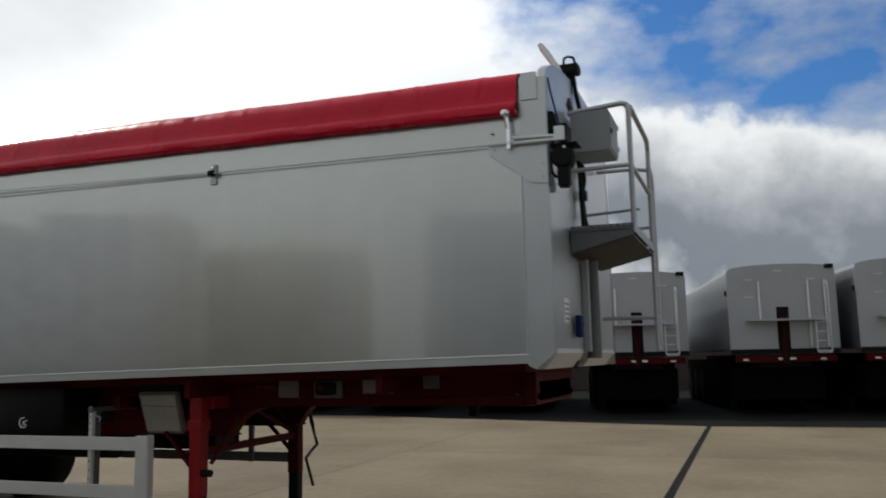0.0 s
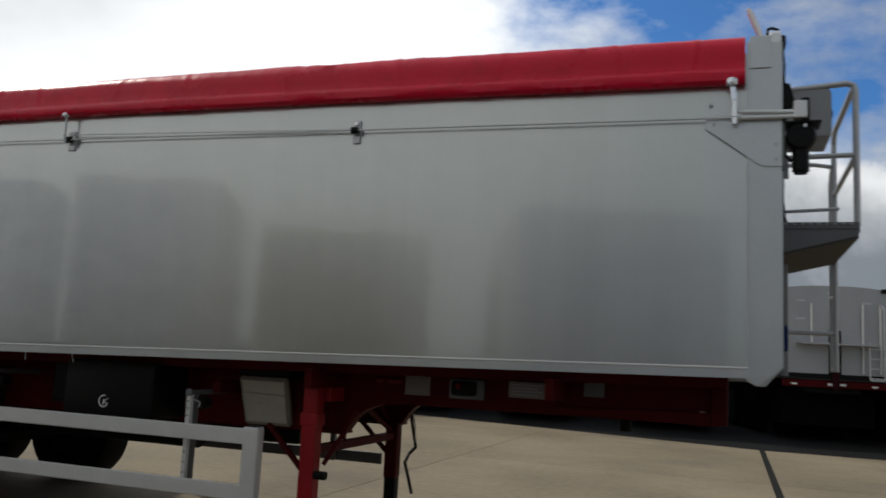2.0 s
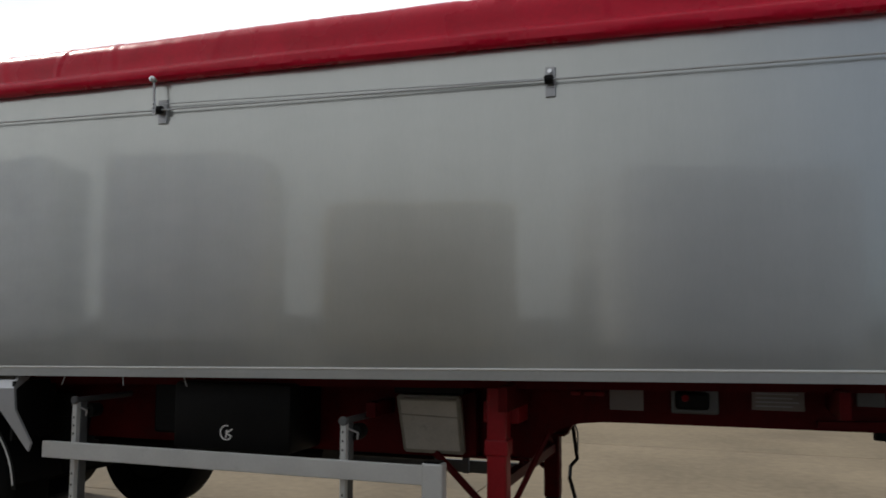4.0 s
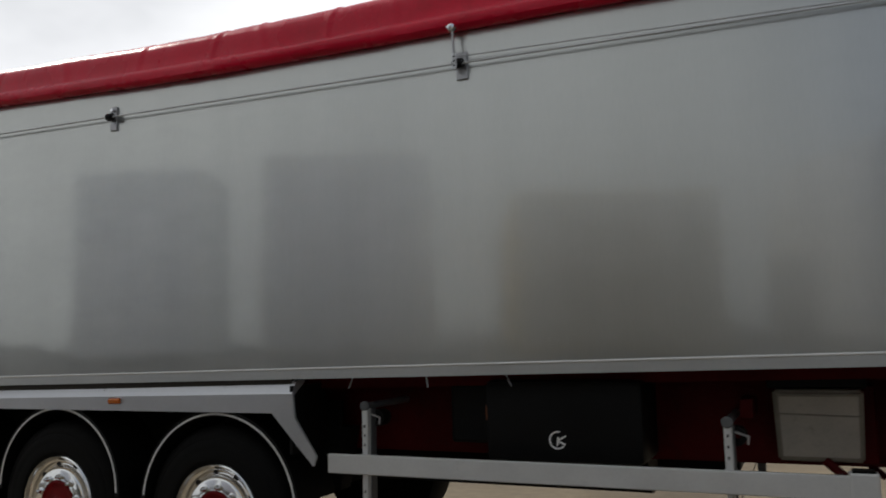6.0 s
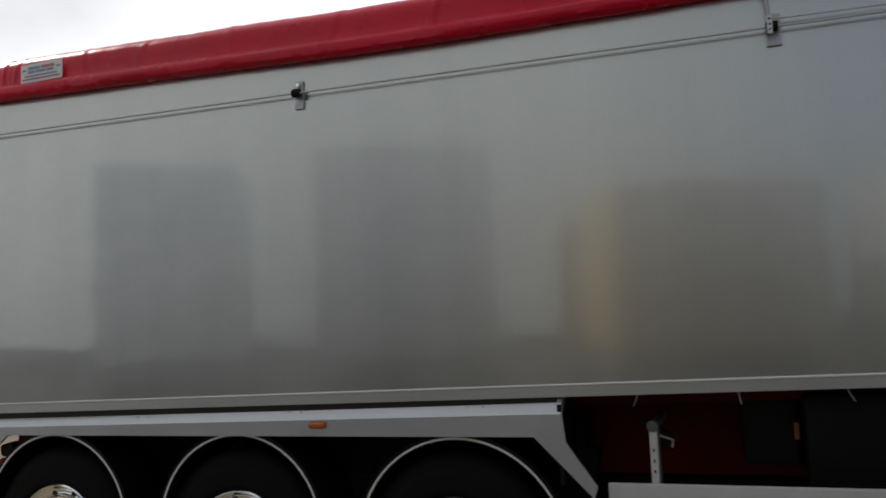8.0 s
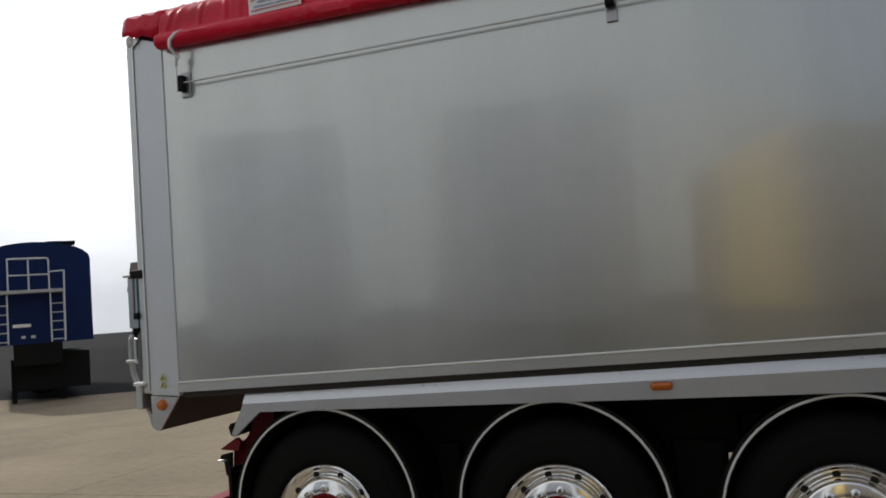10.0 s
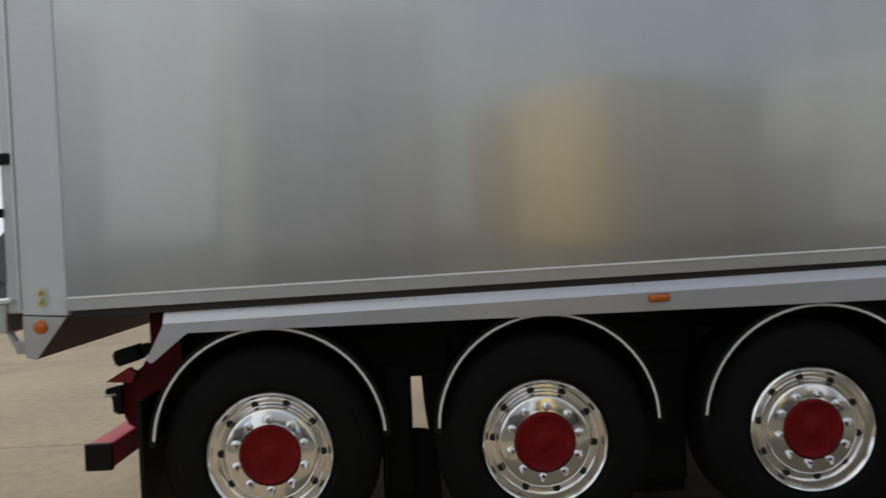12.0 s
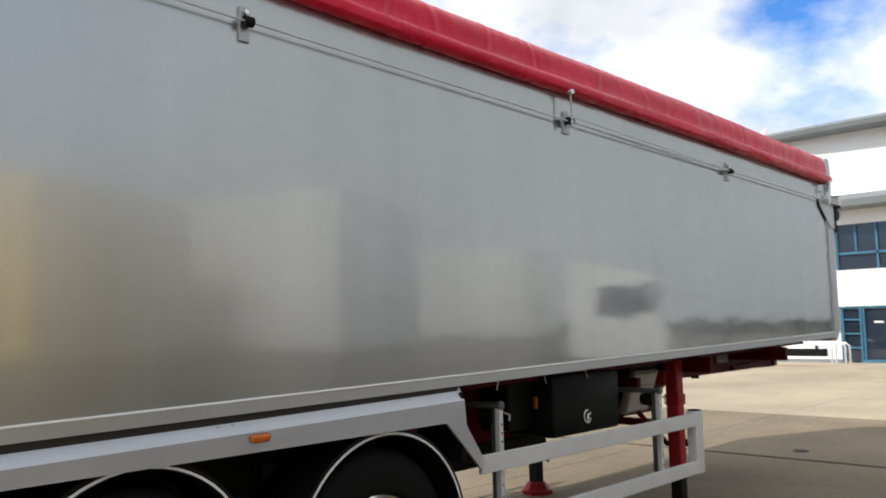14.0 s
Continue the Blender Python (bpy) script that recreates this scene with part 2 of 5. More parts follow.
def panel_material():
    m = material("satin_aluminium_panel", (0.553, 0.562, 0.542), 0.30, 0.9, 0.045, 0.9, 34, 0.004, stretch=(5.0, 1, 0.5), rvar=0.03)
    n, l = m.node_tree.nodes, m.node_tree.links
    p = n["Principled BSDF"]
    q = n.new("ShaderNodeBsdfPrincipled")
    for link in list(p.inputs["Base Color"].links):
        l.new(link.from_socket, q.inputs["Base Color"])
    q.inputs["Metallic"].default_value = 1.0
    q.inputs["Roughness"].default_value = 0.065
    # the thin sheet is not quite flat: shallow waves, and a patchy polish
    tc = n.new("ShaderNodeTexCoord")
    mp = n.new("ShaderNodeMapping")
    mp.inputs["Scale"].default_value = (1.6, 1.0, 3.4)
    wave = n.new("ShaderNodeTexNoise")
    wave.inputs["Scale"].default_value, wave.inputs["Detail"].default_value, wave.inputs["Roughness"].default_value = 1.5, 1.5, 0.4
    bp = n.new("ShaderNodeBump")
    bp.inputs["Strength"].default_value, bp.inputs["Distance"].default_value = 1.0, 0.0014
    patch = n.new("ShaderNodeTexNoise")
    patch.inputs["Scale"].default_value, patch.inputs["Detail"].default_value = 0.9, 6.0
    polish = n.new("ShaderNodeMapRange")
    polish.inputs["From Min"].default_value, polish.inputs["From Max"].default_value = 0.3, 0.7
    polish.inputs["To Min"].default_value, polish.inputs["To Max"].default_value = 0.72, 1.18
    l.new(tc.outputs["Object"], mp.inputs["Vector"])
    l.new(mp.outputs["Vector"], wave.inputs["Vector"])
    l.new(mp.outputs["Vector"], patch.inputs["Vector"])
    l.new(wave.outputs["Fac"], bp.inputs["Height"])
    l.new(bp.outputs["Normal"], q.inputs["Normal"])
    l.new(patch.outputs["Fac"], polish.inputs["Value"])
    amount = n.new("ShaderNodeMath")
    amount.operation = "MULTIPLY"
    mx = n.new("ShaderNodeMixShader")
    lw = n.new("ShaderNodeLayerWeight")
    lw.inputs["Blend"].default_value = 0.5
    gl = n.new("ShaderNodeMapRange")
    gl.inputs["From Min"].default_value, gl.inputs["From Max"].default_value = 0.12, 0.75
    gl.inputs["To Min"].default_value, gl.inputs["To Max"].default_value = 0.17, 0.70
    l.new(lw.outputs["Facing"], gl.inputs["Value"])
    l.new(gl.outputs["Result"], amount.inputs[0])
    l.new(polish.outputs["Result"], amount.inputs[1])
    l.new(amount.outputs["Value"], mx.inputs[0])
    l.new(p.outputs["BSDF"], mx.inputs[1])
    l.new(q.outputs["BSDF"], mx.inputs[2])
    l.new(mx.outputs["Shader"], n["Material Output"].inputs["Surface"])
    return m


M_ALU = panel_material()
M_ALUFRAME = material("aluminium_frame", (0.57, 0.58, 0.58), 0.38, 0.75, 0.07, 2.0, 50, 0.03, stretch=(1, 1, 1))
M_POST = material("pale_bare_post", (0.64, 0.66, 0.69), 0.45, 0.5, 0.06, 2.0, 50, 0.03)
M_ALUWHITE = material("pale_aluminium", (0.62, 0.63, 0.64), 0.45, 0.35, 0.08, 4.0, 70, 0.05, dirt=((0.25, 0.23, 0.2), 3.0, 0.58, 0.4))
M_FENDER = material("silver_fender", (0.60, 0.61, 0.64), 0.34, 0.65, 0.06, 2.5, 60, 0.03, dirt=((0.30, 0.28, 0.25), 5.0, 0.6, 0.35))
M_TARP = material("red_pvc_sheet", (0.64, 0.004, 0.034), 0.28, 0.0, 0.14, 2.0, 45, 0.14, dirt=((0.34, 0.008, 0.016), 2.5, 0.55, 0.4), spec=0.28)
M_RED = material("red_chassis_paint", (0.20, 0.007, 0.011), 0.45, 0.0, 0.2, 3.0, 40, 0.08, dirt=((0.06, 0.015, 0.014), 4.0, 0.56, 0.45), spec=0.3)
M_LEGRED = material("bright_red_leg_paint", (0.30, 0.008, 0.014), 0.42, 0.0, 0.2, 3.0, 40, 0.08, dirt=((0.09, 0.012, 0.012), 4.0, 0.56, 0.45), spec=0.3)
M_BUMPER = material("faded_red_bumper", (0.32, 0.02, 0.04), 0.5, 0.0, 0.2, 6.0, 60, 0.06, spec=0.2)
# chassis red with the shade under the body put into its colour
M_SHADERED = material("shaded_grimy_red", (0.07, 0.002, 0.003), 0.5, 0.0, 0.25, 3.0, 40, 0.08, dirt=((0.03, 0.010, 0.010), 4.0, 0.56, 0.5), spec=0.1)
M_MAROON = material("dull_maroon_steel", (0.028, 0.004, 0.005), 0.6, 0.0, 0.25, 4.0, 50, 0.06, spec=0.1)
M_HUBRED = material("red_hub_paint", (0.175, 0.006, 0.008), 0.5, 0.0, 0.35, 14.0, 90, 0.08, dirt=((0.09, 0.003, 0.006), 9.0, 0.5, 0.6), spec=0.12)
M_BLACK = material("black_plastic", (0.006, 0.006, 0.0062), 0.5, 0.0, 0.25, 4.0, 70, 0.08, spec=0.15)
M_RUBBER = material("tyre_rubber", (0.0065, 0.0064, 0.0062), 0.72, 0.0, 0.25, 7.0, 120, 0.15, dirt=((0.013, 0.012, 0.011), 6.0, 0.6, 0.35), spec=0.10)
M_CHROME = material("polished_alloy", (0.84, 0.85, 0.87), 0.08, 1.0, 0.05, 6.0, 60, 0.01, rvar=0.04)
M_ALLOY = material("machined_alloy", (0.93, 0.93, 0.92), 0.11, 1.0, 0.08, 9.0, 90, 0.02, rvar=0.06)
# near black; also used where shade under things is put into colour
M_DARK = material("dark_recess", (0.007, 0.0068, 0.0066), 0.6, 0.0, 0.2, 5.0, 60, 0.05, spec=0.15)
# near white, as the bead's sky highlight is put into the colour
M_BEAD = material("highlight_bead", (0.80, 0.80, 0.78), 0.5, 0.15, 0.04, 9.0, 60, 0.0)
M_STEEL = material("galvanised_steel", (0.45, 0.45, 0.46), 0.42, 0.8, 0.12, 9.0, 90, 0.05)
M_GREY = material("grey_painted_steel", (0.34, 0.35, 0.36), 0.45, 0.2, 0.1, 4.0, 60, 0.05)
M_BOXGREY = material("plain_grey_box_paint", (0.30, 0.305, 0.31), 0.5, 0.1, 0.06, 3.0, 60, 0.03)
M_WHITE = material("white_paint", (0.78, 0.78, 0.76), 0.5, 0.0, 0.06, 4.0, 60, 0.04, dirt=((0.45, 0.43, 0.38), 5.0, 0.62, 0.35))
M_GUARD = material("pale_grey_guard", (0.66, 0.66, 0.65), 0.45, 0.15, 0.07, 5.0, 70, 0.05, dirt=((0.35, 0.33, 0.3), 6.0, 0.62, 0.4))
M_PLATE = material("white_plate", (0.90, 0.89, 0.87), 0.45, 0.0, 0.06, 9.0, 90, 0.02)
M_CREAM = material("dusty_cream_panel", (0.46, 0.43, 0.38), 0.6, 0.0, 0.12, 5.0, 60, 0.08, dirt=((0.2, 0.18, 0.15), 7.0, 0.55, 0.6))
M_DULLPLATE = material("dull_plate", (0.22, 0.19, 0.185), 0.55, 0.0, 0.08, 9.0, 90, 0.02)
# metal colour darkened to stand for shade on faces and undersides
M_SHADEMETAL = material("shaded_metal", (0.05, 0.046, 0.042), 0.6, 0.2, 0.15, 4.0, 60, 0.05, spec=0.2)
M_DKGREY = material("dark_grey_steel", (0.13, 0.135, 0.14), 0.5, 0.3, 0.1, 4.0, 60, 0.05)
M_DULLAMBER = material("dusty_amber", (0.28, 0.08, 0.02), 0.5, 0.0, 0.1, 20.0, 200, 0.1)
M_RIM = material("locker_rim", (0.26, 0.24, 0.20), 0.6, 0.0, 0.2, 6.0, 60, 0.06)
M_AMBER = material("amber_lens", (0.55, 0.13, 0.012), 0.2, 0.0, 0.1, 20.0, 200, 0.1, coat=0.5)
M_YELLOW = material("warning_yellow", (0.55, 0.49, 0.14), 0.5, 0.0, 0.05, 9.0, 90, 0.0)
M_INK = material("black_ink", (0.02, 0.02, 0.02), 0.5, 0.0, 0.05, 9.0, 90, 0.0, spec=0.15)
M_PINK = material("red_ink", (0.55, 0.24, 0.25), 0.5, 0.0, 0.05, 9.0, 90, 0.0)
M_BLUEINK = material("blue_ink", (0.30, 0.37, 0.52), 0.5, 0.0, 0.05, 9.0, 90, 0.0)
M_CONCRETE = material("concrete", (0.246, 0.199, 0.136), 0.85, 0.0, 0.27, 0.45, 9, 0.25, dirt=((0.15, 0.123, 0.092), 0.35, 0.52, 0.55), rand=0.05, placed=True, spec=0.15)
# darker slab colour out of view, put in to dim reflections and bounce
M_DIMCONCRETE = material("dimmed_concrete", (0.115, 0.104, 0.087), 0.9, 0.0, 0.27, 0.4, 9, 0.25, dirt=((0.10, 0.09, 0.075), 0.3, 0.5, 0.6), rand=0.06, placed=True, spec=0.12)
# stronger sun on the far yard, put into the slab colour
M_BRIGHTCONCRETE = material("brightened_concrete", (0.42, 0.35, 0.255), 0.85, 0.0, 0.2, 0.45, 9, 0.25, dirt=((0.24, 0.20, 0.15), 0.35, 0.55, 0.5), rand=0.05, placed=True, spec=0.15)
M_SEAM = material("joint_tar", (0.026, 0.025, 0.024), 0.9, 0.0, 0.25, 3.0, 30, 0.2, spec=0.04)
M_ASPHALT = material("asphalt", (0.016, 0.016, 0.0165), 0.95, 0.0, 0.2, 0.5, 40, 0.3, spec=0.06)
M_BLUE = material("blue_tank_paint", (0.005, 0.018, 0.085), 0.45, 0.0, 0.12, 2.0, 40, 0.03, spec=0.15)
M_NAVY = material("dark_navy_paint", (0.035, 0.042, 0.06), 0.5, 0.0, 0.12, 2.0, 40, 0.03)
M_TEAL = material("teal_paint", (0.02, 0.16, 0.20), 0.5, 0.0, 0.12, 2.0, 40, 0.05)
# the row's silver again, darkened for the shade between neighbours
M_SIDESHADE = material("shaded_silver_side", (0.26, 0.27, 0.285), 0.4, 0.75, 0.08, 1.2, 30, 0.03)
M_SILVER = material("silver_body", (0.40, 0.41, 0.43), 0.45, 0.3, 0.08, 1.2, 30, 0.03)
M_RENDER = material("white_render", (0.88, 0.88, 0.88), 0.7, 0.0, 0.04, 0.6, 30, 0.08)
M_ROOFGREY = material("grey_roof_sheet", (0.23, 0.255, 0.265), 0.5, 0.3, 0.08, 1.0, 30, 0.05)
M_FRAMEBLUE = material("blue_window_frame", (0.04, 0.16, 0.26), 0.45, 0.0, 0.08, 4.0, 60, 0.03)
M_GLASS = material("dark_window_glass", (0.02, 0.03, 0.045), 0.06, 0.0, 0.2, 0.6, 20, 0.0, coat=0.6, rvar=0.02)
M_OCHRE = material("ochre_paint", (0.70, 0.53, 0.21), 0.6, 0.0, 0.1, 0.8, 30, 0.05)
# the ochre truck's side, coloured for the shade it lies in
M_TANSHADE = material("tan_shade_side", (0.51, 0.465, 0.37), 0.6, 0.0, 0.1, 0.8, 30, 0.05)
M_TRUCKWHITE = material("white_truck_paint", (0.52, 0.52, 0.52), 0.5, 0.0, 0.05, 0.8, 30, 0.03)
M_CREAMWHITE = material("cream_white_truck_paint", (0.70, 0.68, 0.62), 0.5, 0.0, 0.05, 0.8, 30, 0.03)
# the white truck's side, its colour tuned for lying in shade
M_SHADESIDE = material("shade_side_truck_paint", (0.57, 0.585, 0.605), 0.5, 0.0, 0.06, 0.8, 30, 0.03)
M_TRUCKGREY = material("grey_truck_paint", (0.74, 0.74, 0.73), 0.45, 0.55, 0.06, 0.8, 30, 0.03)
M_TRUCKSILVER = material("silver_truck_paint", (0.78, 0.78, 0.78), 0.45, 0.55, 0.06, 0.8, 30, 0.03)
M_TRUCKDULL = material("dull_silver_truck_paint", (0.46, 0.46, 0.46), 0.55, 0.0, 0.06, 0.8, 30, 0.03)
M_SKIRT = material("grey_brown_skirt", (0.13, 0.118, 0.10), 0.8, 0.0, 0.12, 1.0, 30, 0.05)
# black for the blocks that stand in for shade under the parked row
M_UNDERSHADE = material("underside_shade", (0.005, 0.005, 0.005), 0.9, 0.0, 0.2, 5.0, 60, 0.05, spec=0.02)
M_SILICON = material("pale_bare_alloy", (0.74, 0.74, 0.73), 0.4, 0.5, 0.05, 6.0, 60, 0.02)
M_BRICK = material("dark_roof_tile", (0.07, 0.05, 0.045), 0.8, 0.0, 0.2, 2.0, 20, 0.2)


# ---- mesh helpers ----
def finish(bm, name, mat, parent=None, label="", smooth=False):
    me = bpy.data.meshes.new(name)
    bmesh.ops.recalc_face_normals(bm, faces=bm.faces[:])
    bm.to_mesh(me)
    bm.free()
    if smooth:
        for p in me.polygons:
            p.use_smooth = True
        me.set_sharp_from_angle(angle=radians(38))
    me.materials.append(mat)
    ob = new(name, me)
    if parent is not None:
        ob.parent = parent
    if label:
        tagged(ob, label)
    return ob


def part(name, bm, mat, parent, label="", smooth=False):
    return finish(bm, name, mat, parent, label, smooth)


def thing(name, label, category, group="", kind="", at=(0, 0, 0), rz=0):
    e = new(name)
    e.empty_display_size = 0.2
    e.matrix_world = pose(*at, 0, 0, rz)
    return tagged(e, label, category, group, kind)


def box(bm, x0, x1, y0, y1, z0, z1, bevel=0.0):
    vs = [bm.verts.new((x, y, z)) for x in (x0, x1) for y in (y0, y1) for z in (z0, z1)]
    fs = [bm.faces.new([vs[i] for i in f]) for f in ((0, 1, 3, 2), (4, 6, 7, 5), (0, 4, 5, 1), (2, 3, 7, 6), (0, 2, 6, 4), (1, 5, 7, 3))]
    if bevel:
        es = list({e for f in fs for e in f.edges})
        bmesh.ops.bevel(bm, geom=es, offset=bevel, segments=2, affect="EDGES", profile=0.5)
    return bm


def boxm(x0, x1, y0, y1, z0, z1, bevel=0.0):
    return box(bmesh.new(), x0, x1, y0, y1, z0, z1, bevel)


def tube(bm, p0, p1, r, seg=10, r1=None):
    p0, p1 = Vector(p0), Vector(p1)
    d = p1 - p0
    m = Matrix.Translation((p0 + p1) / 2) @ d.to_track_quat("Z", "Y").to_matrix().to_4x4()
    bmesh.ops.create_cone(bm, cap_ends=True, segments=seg, radius1=r, radius2=r if r1 is None else r1, depth=d.length, matrix=m)
    return bm


def tubem(p0, p1, r, seg=10, r1=None):
    return tube(bmesh.new(), p0, p1, r, seg, r1)


def pipe(points, r, seg=8):
    """A bent round bar through the points, with ball joints at the bends."""
    bm = bmesh.new()
    for a, b in zip(points, points[1:]):
        tube(bm, a, b, r, seg)
    for c in points[1:-1]:
        bmesh.ops.create_icosphere(bm, subdivisions=1, radius=r * 1.04, matrix=Matrix.Translation(c))
    return bm


def prism(pts, y0, y1, axis="y", bm=None, bevel=0.0):
    """A polygon of (a, b) drawn out along an axis: y (a, b are x, z), x (y, z) or z (x, y)."""
    bm = bm or bmesh.new()
    at = {"y": lambda a, b, c: (a, c, b), "x": lambda a, b, c: (c, a, b), "z": lambda a, b, c: (a, b, c)}[axis]
    lo = [bm.verts.new(at(a, b, y0)) for a, b in pts]
    hi = [bm.verts.new(at(a, b, y1)) for a, b in pts]
    fs = [bm.faces.new(lo), bm.faces.new(hi[::-1])]
    for i in range(len(pts)):
        j = (i + 1) % len(pts)
        fs.append(bm.faces.new([lo[i], hi[i], hi[j], lo[j]]))
    if bevel:
        bmesh.ops.bevel(bm, geom=list({e for f in fs for e in f.edges}), offset=bevel, segments=2, affect="EDGES")
    return bm


def lathe(profile, seg=40, centre=(0, 0, 0)):
    """Turn a profile of (radius, y) about the y axis."""
    bm = bmesh.new()
    rings = []
    for r, y in profile:
        if r < 1e-5:
            rings.append([bm.verts.new((centre[0], centre[1] + y, centre[2]))])
        else:
            rings.append([bm.verts.new((centre[0] + r * math.cos(2 * math.pi * k / seg), centre[1] + y, centre[2] + r * math.sin(2 * math.pi * k / seg))) for k in range(seg)])
    for a, b in zip(rings, rings[1:]):
        for k in range(seg):
            j = (k + 1) % seg
            if len(a) == 1 and len(b) > 1:
                bm.faces.new([a[0], b[k], b[j]])
            elif len(b) == 1 and len(a) > 1:
                bm.faces.new([a[k], a[j], b[0]])
            elif len(a) > 1:
                bm.faces.new([a[k], a[j], b[j], b[k]])
    return bm


def arc_band(cx, cz, r0, r1, a0, a1, y0, y1, n=28):
    """A curved strip: ring sector between two radii and two angles (degrees), from y0 to y1."""
    bm = bmesh.new()
    rows = []
    for k in range(n + 1):
        a = radians(a0 + (a1 - a0) * k / n)
        c, s = math.cos(a), math.sin(a)
        rows.append([bm.verts.new((cx + r * c, y, cz + r * s)) for r, y in ((r0, y0), (r1, y0), (r1, y1), (r0, y1))])
    for p, q in zip(rows, rows[1:]):
        for i in range(4):
            j = (i + 1) % 4
            bm.faces.new([p[i], p[j], q[j], q[i]])
    bm.faces.new(rows[0])
    bm.faces.new(rows[-1][::-1])
    return bm


# ---- ground ----
def ground():
    bm = bmesh.new()
    bmesh.ops.create_grid(bm, x_segments=4, y_segments=4, size=900)
    g = finish(bm, "ground", M_ASPHALT)
    tagged(g, "dark asphalt yard reaching to the horizon", "ground", kind="structure")
    yard = new("pavement")
    tagged(yard, "pale sunlit concrete yard of cast slabs with tarred joints", "pavement", kind="structure")
    xs = [-30.0, -24.6, -19.2, -13.8, -8.4, -3.0, 2.4, 6.8, 11.28, 15.7, 21.1, 26.5, 32.0, 37.4, 43.0, 48.6, 60.0, 75.0, 95.0]
    ys = [-50.0, -44.0, -38.0, -32.0, -26.0, -20.0, -14.0, -8.0, -2.0, 2.6, 7.3, 13.8]
    cache = {}

    def kerb(x):
        """Where the slabs end against the asphalt, running askew."""
        return 15.2 - 2.6 * min(1.0, max((x - 2.4) / 8.88, (-8.4 - x) / 5.4, 0.0))

    for i in range(len(xs) - 1):
        for j in range(len(ys) - 1):
            lo, hi = xs[i] + (0.05 if xs[i] == 11.28 else 0.006), xs[i + 1] - (0.05 if xs[i + 1] == 11.28 else 0.006)
            last = j == len(ys) - 2
            w, d = round(hi - lo, 3), round(ys[j + 1] - ys[j] - 0.012, 3)
            # slabs behind get the darkened colour, far sunlit slabs the brightened one
            mat = M_DIMCONCRETE if ys[j] < -3 else M_BRIGHTCONCRETE if xs[i] > 15 else M_CONCRETE
            key = (w, d, mat.name, i if last else -1)
            if key not in cache:
                me = bpy.data.meshes.new("slab")
                if last:
                    b2 = prism([(-w / 2, -d / 2), (w / 2, -d / 2), (w / 2, kerb(hi) - ys[j] - d / 2), (-w / 2, kerb(lo) - ys[j] - d / 2)], -0.05, 0.0, "z")
                else:
                    b2 = boxm(-w / 2, w / 2, -d / 2, d / 2, -0.05, 0.0)
                bmesh.ops.recalc_face_normals(b2, faces=b2.faces[:])
                b2.to_mesh(me)
                b2.free()
                me.materials.append(mat)
                cache[key] = me
            s = new("slab", cache[key])
            s.parent = yard
            s.location = ((lo + hi) / 2, (ys[j] + ys[j + 1]) / 2, 0)
    seam = finish(boxm(xs[0], xs[-1], ys[0], 12.6, -0.05, -0.007), "joint_filling", M_SEAM, yard)
    g.location.z = -0.02


ground()


# ---- the tipper trailer ----
def z_bot(x):
    return 1.222 + 0.0164 * (x - 0.70)


def z_bead(x):
    return 1.302 + 0.0178 * (x - 0.70)


def z_rod(x):
    return 3.052 - 0.0146 * (x - 0.87)


def z_sheet(x):
    return z_rod(x) + 0.195 + 0.03 * max(0.0, 1 - (x - 0.7) / 3) - 0.026 * math.exp(-((x - 4.4) / 1.9) ** 2)


REAR, FRONT, WIDE = 0.50, 10.99, 2.50
trailer = thing("tipper_trailer", "silver aluminium tipping trailer with red roll-over sheet, parked on concrete", "trailer", at=(0, 0, 0))


def strip(xs, lows, highs, y0, y1):
    """A long wall piece whose lower and upper edges follow x."""
    pts = [(x, z) for x, z in zip(xs, lows)] + [(x, z) for x, z in zip(xs[::-1], highs[::-1])]
    return prism(pts, y0, y1)


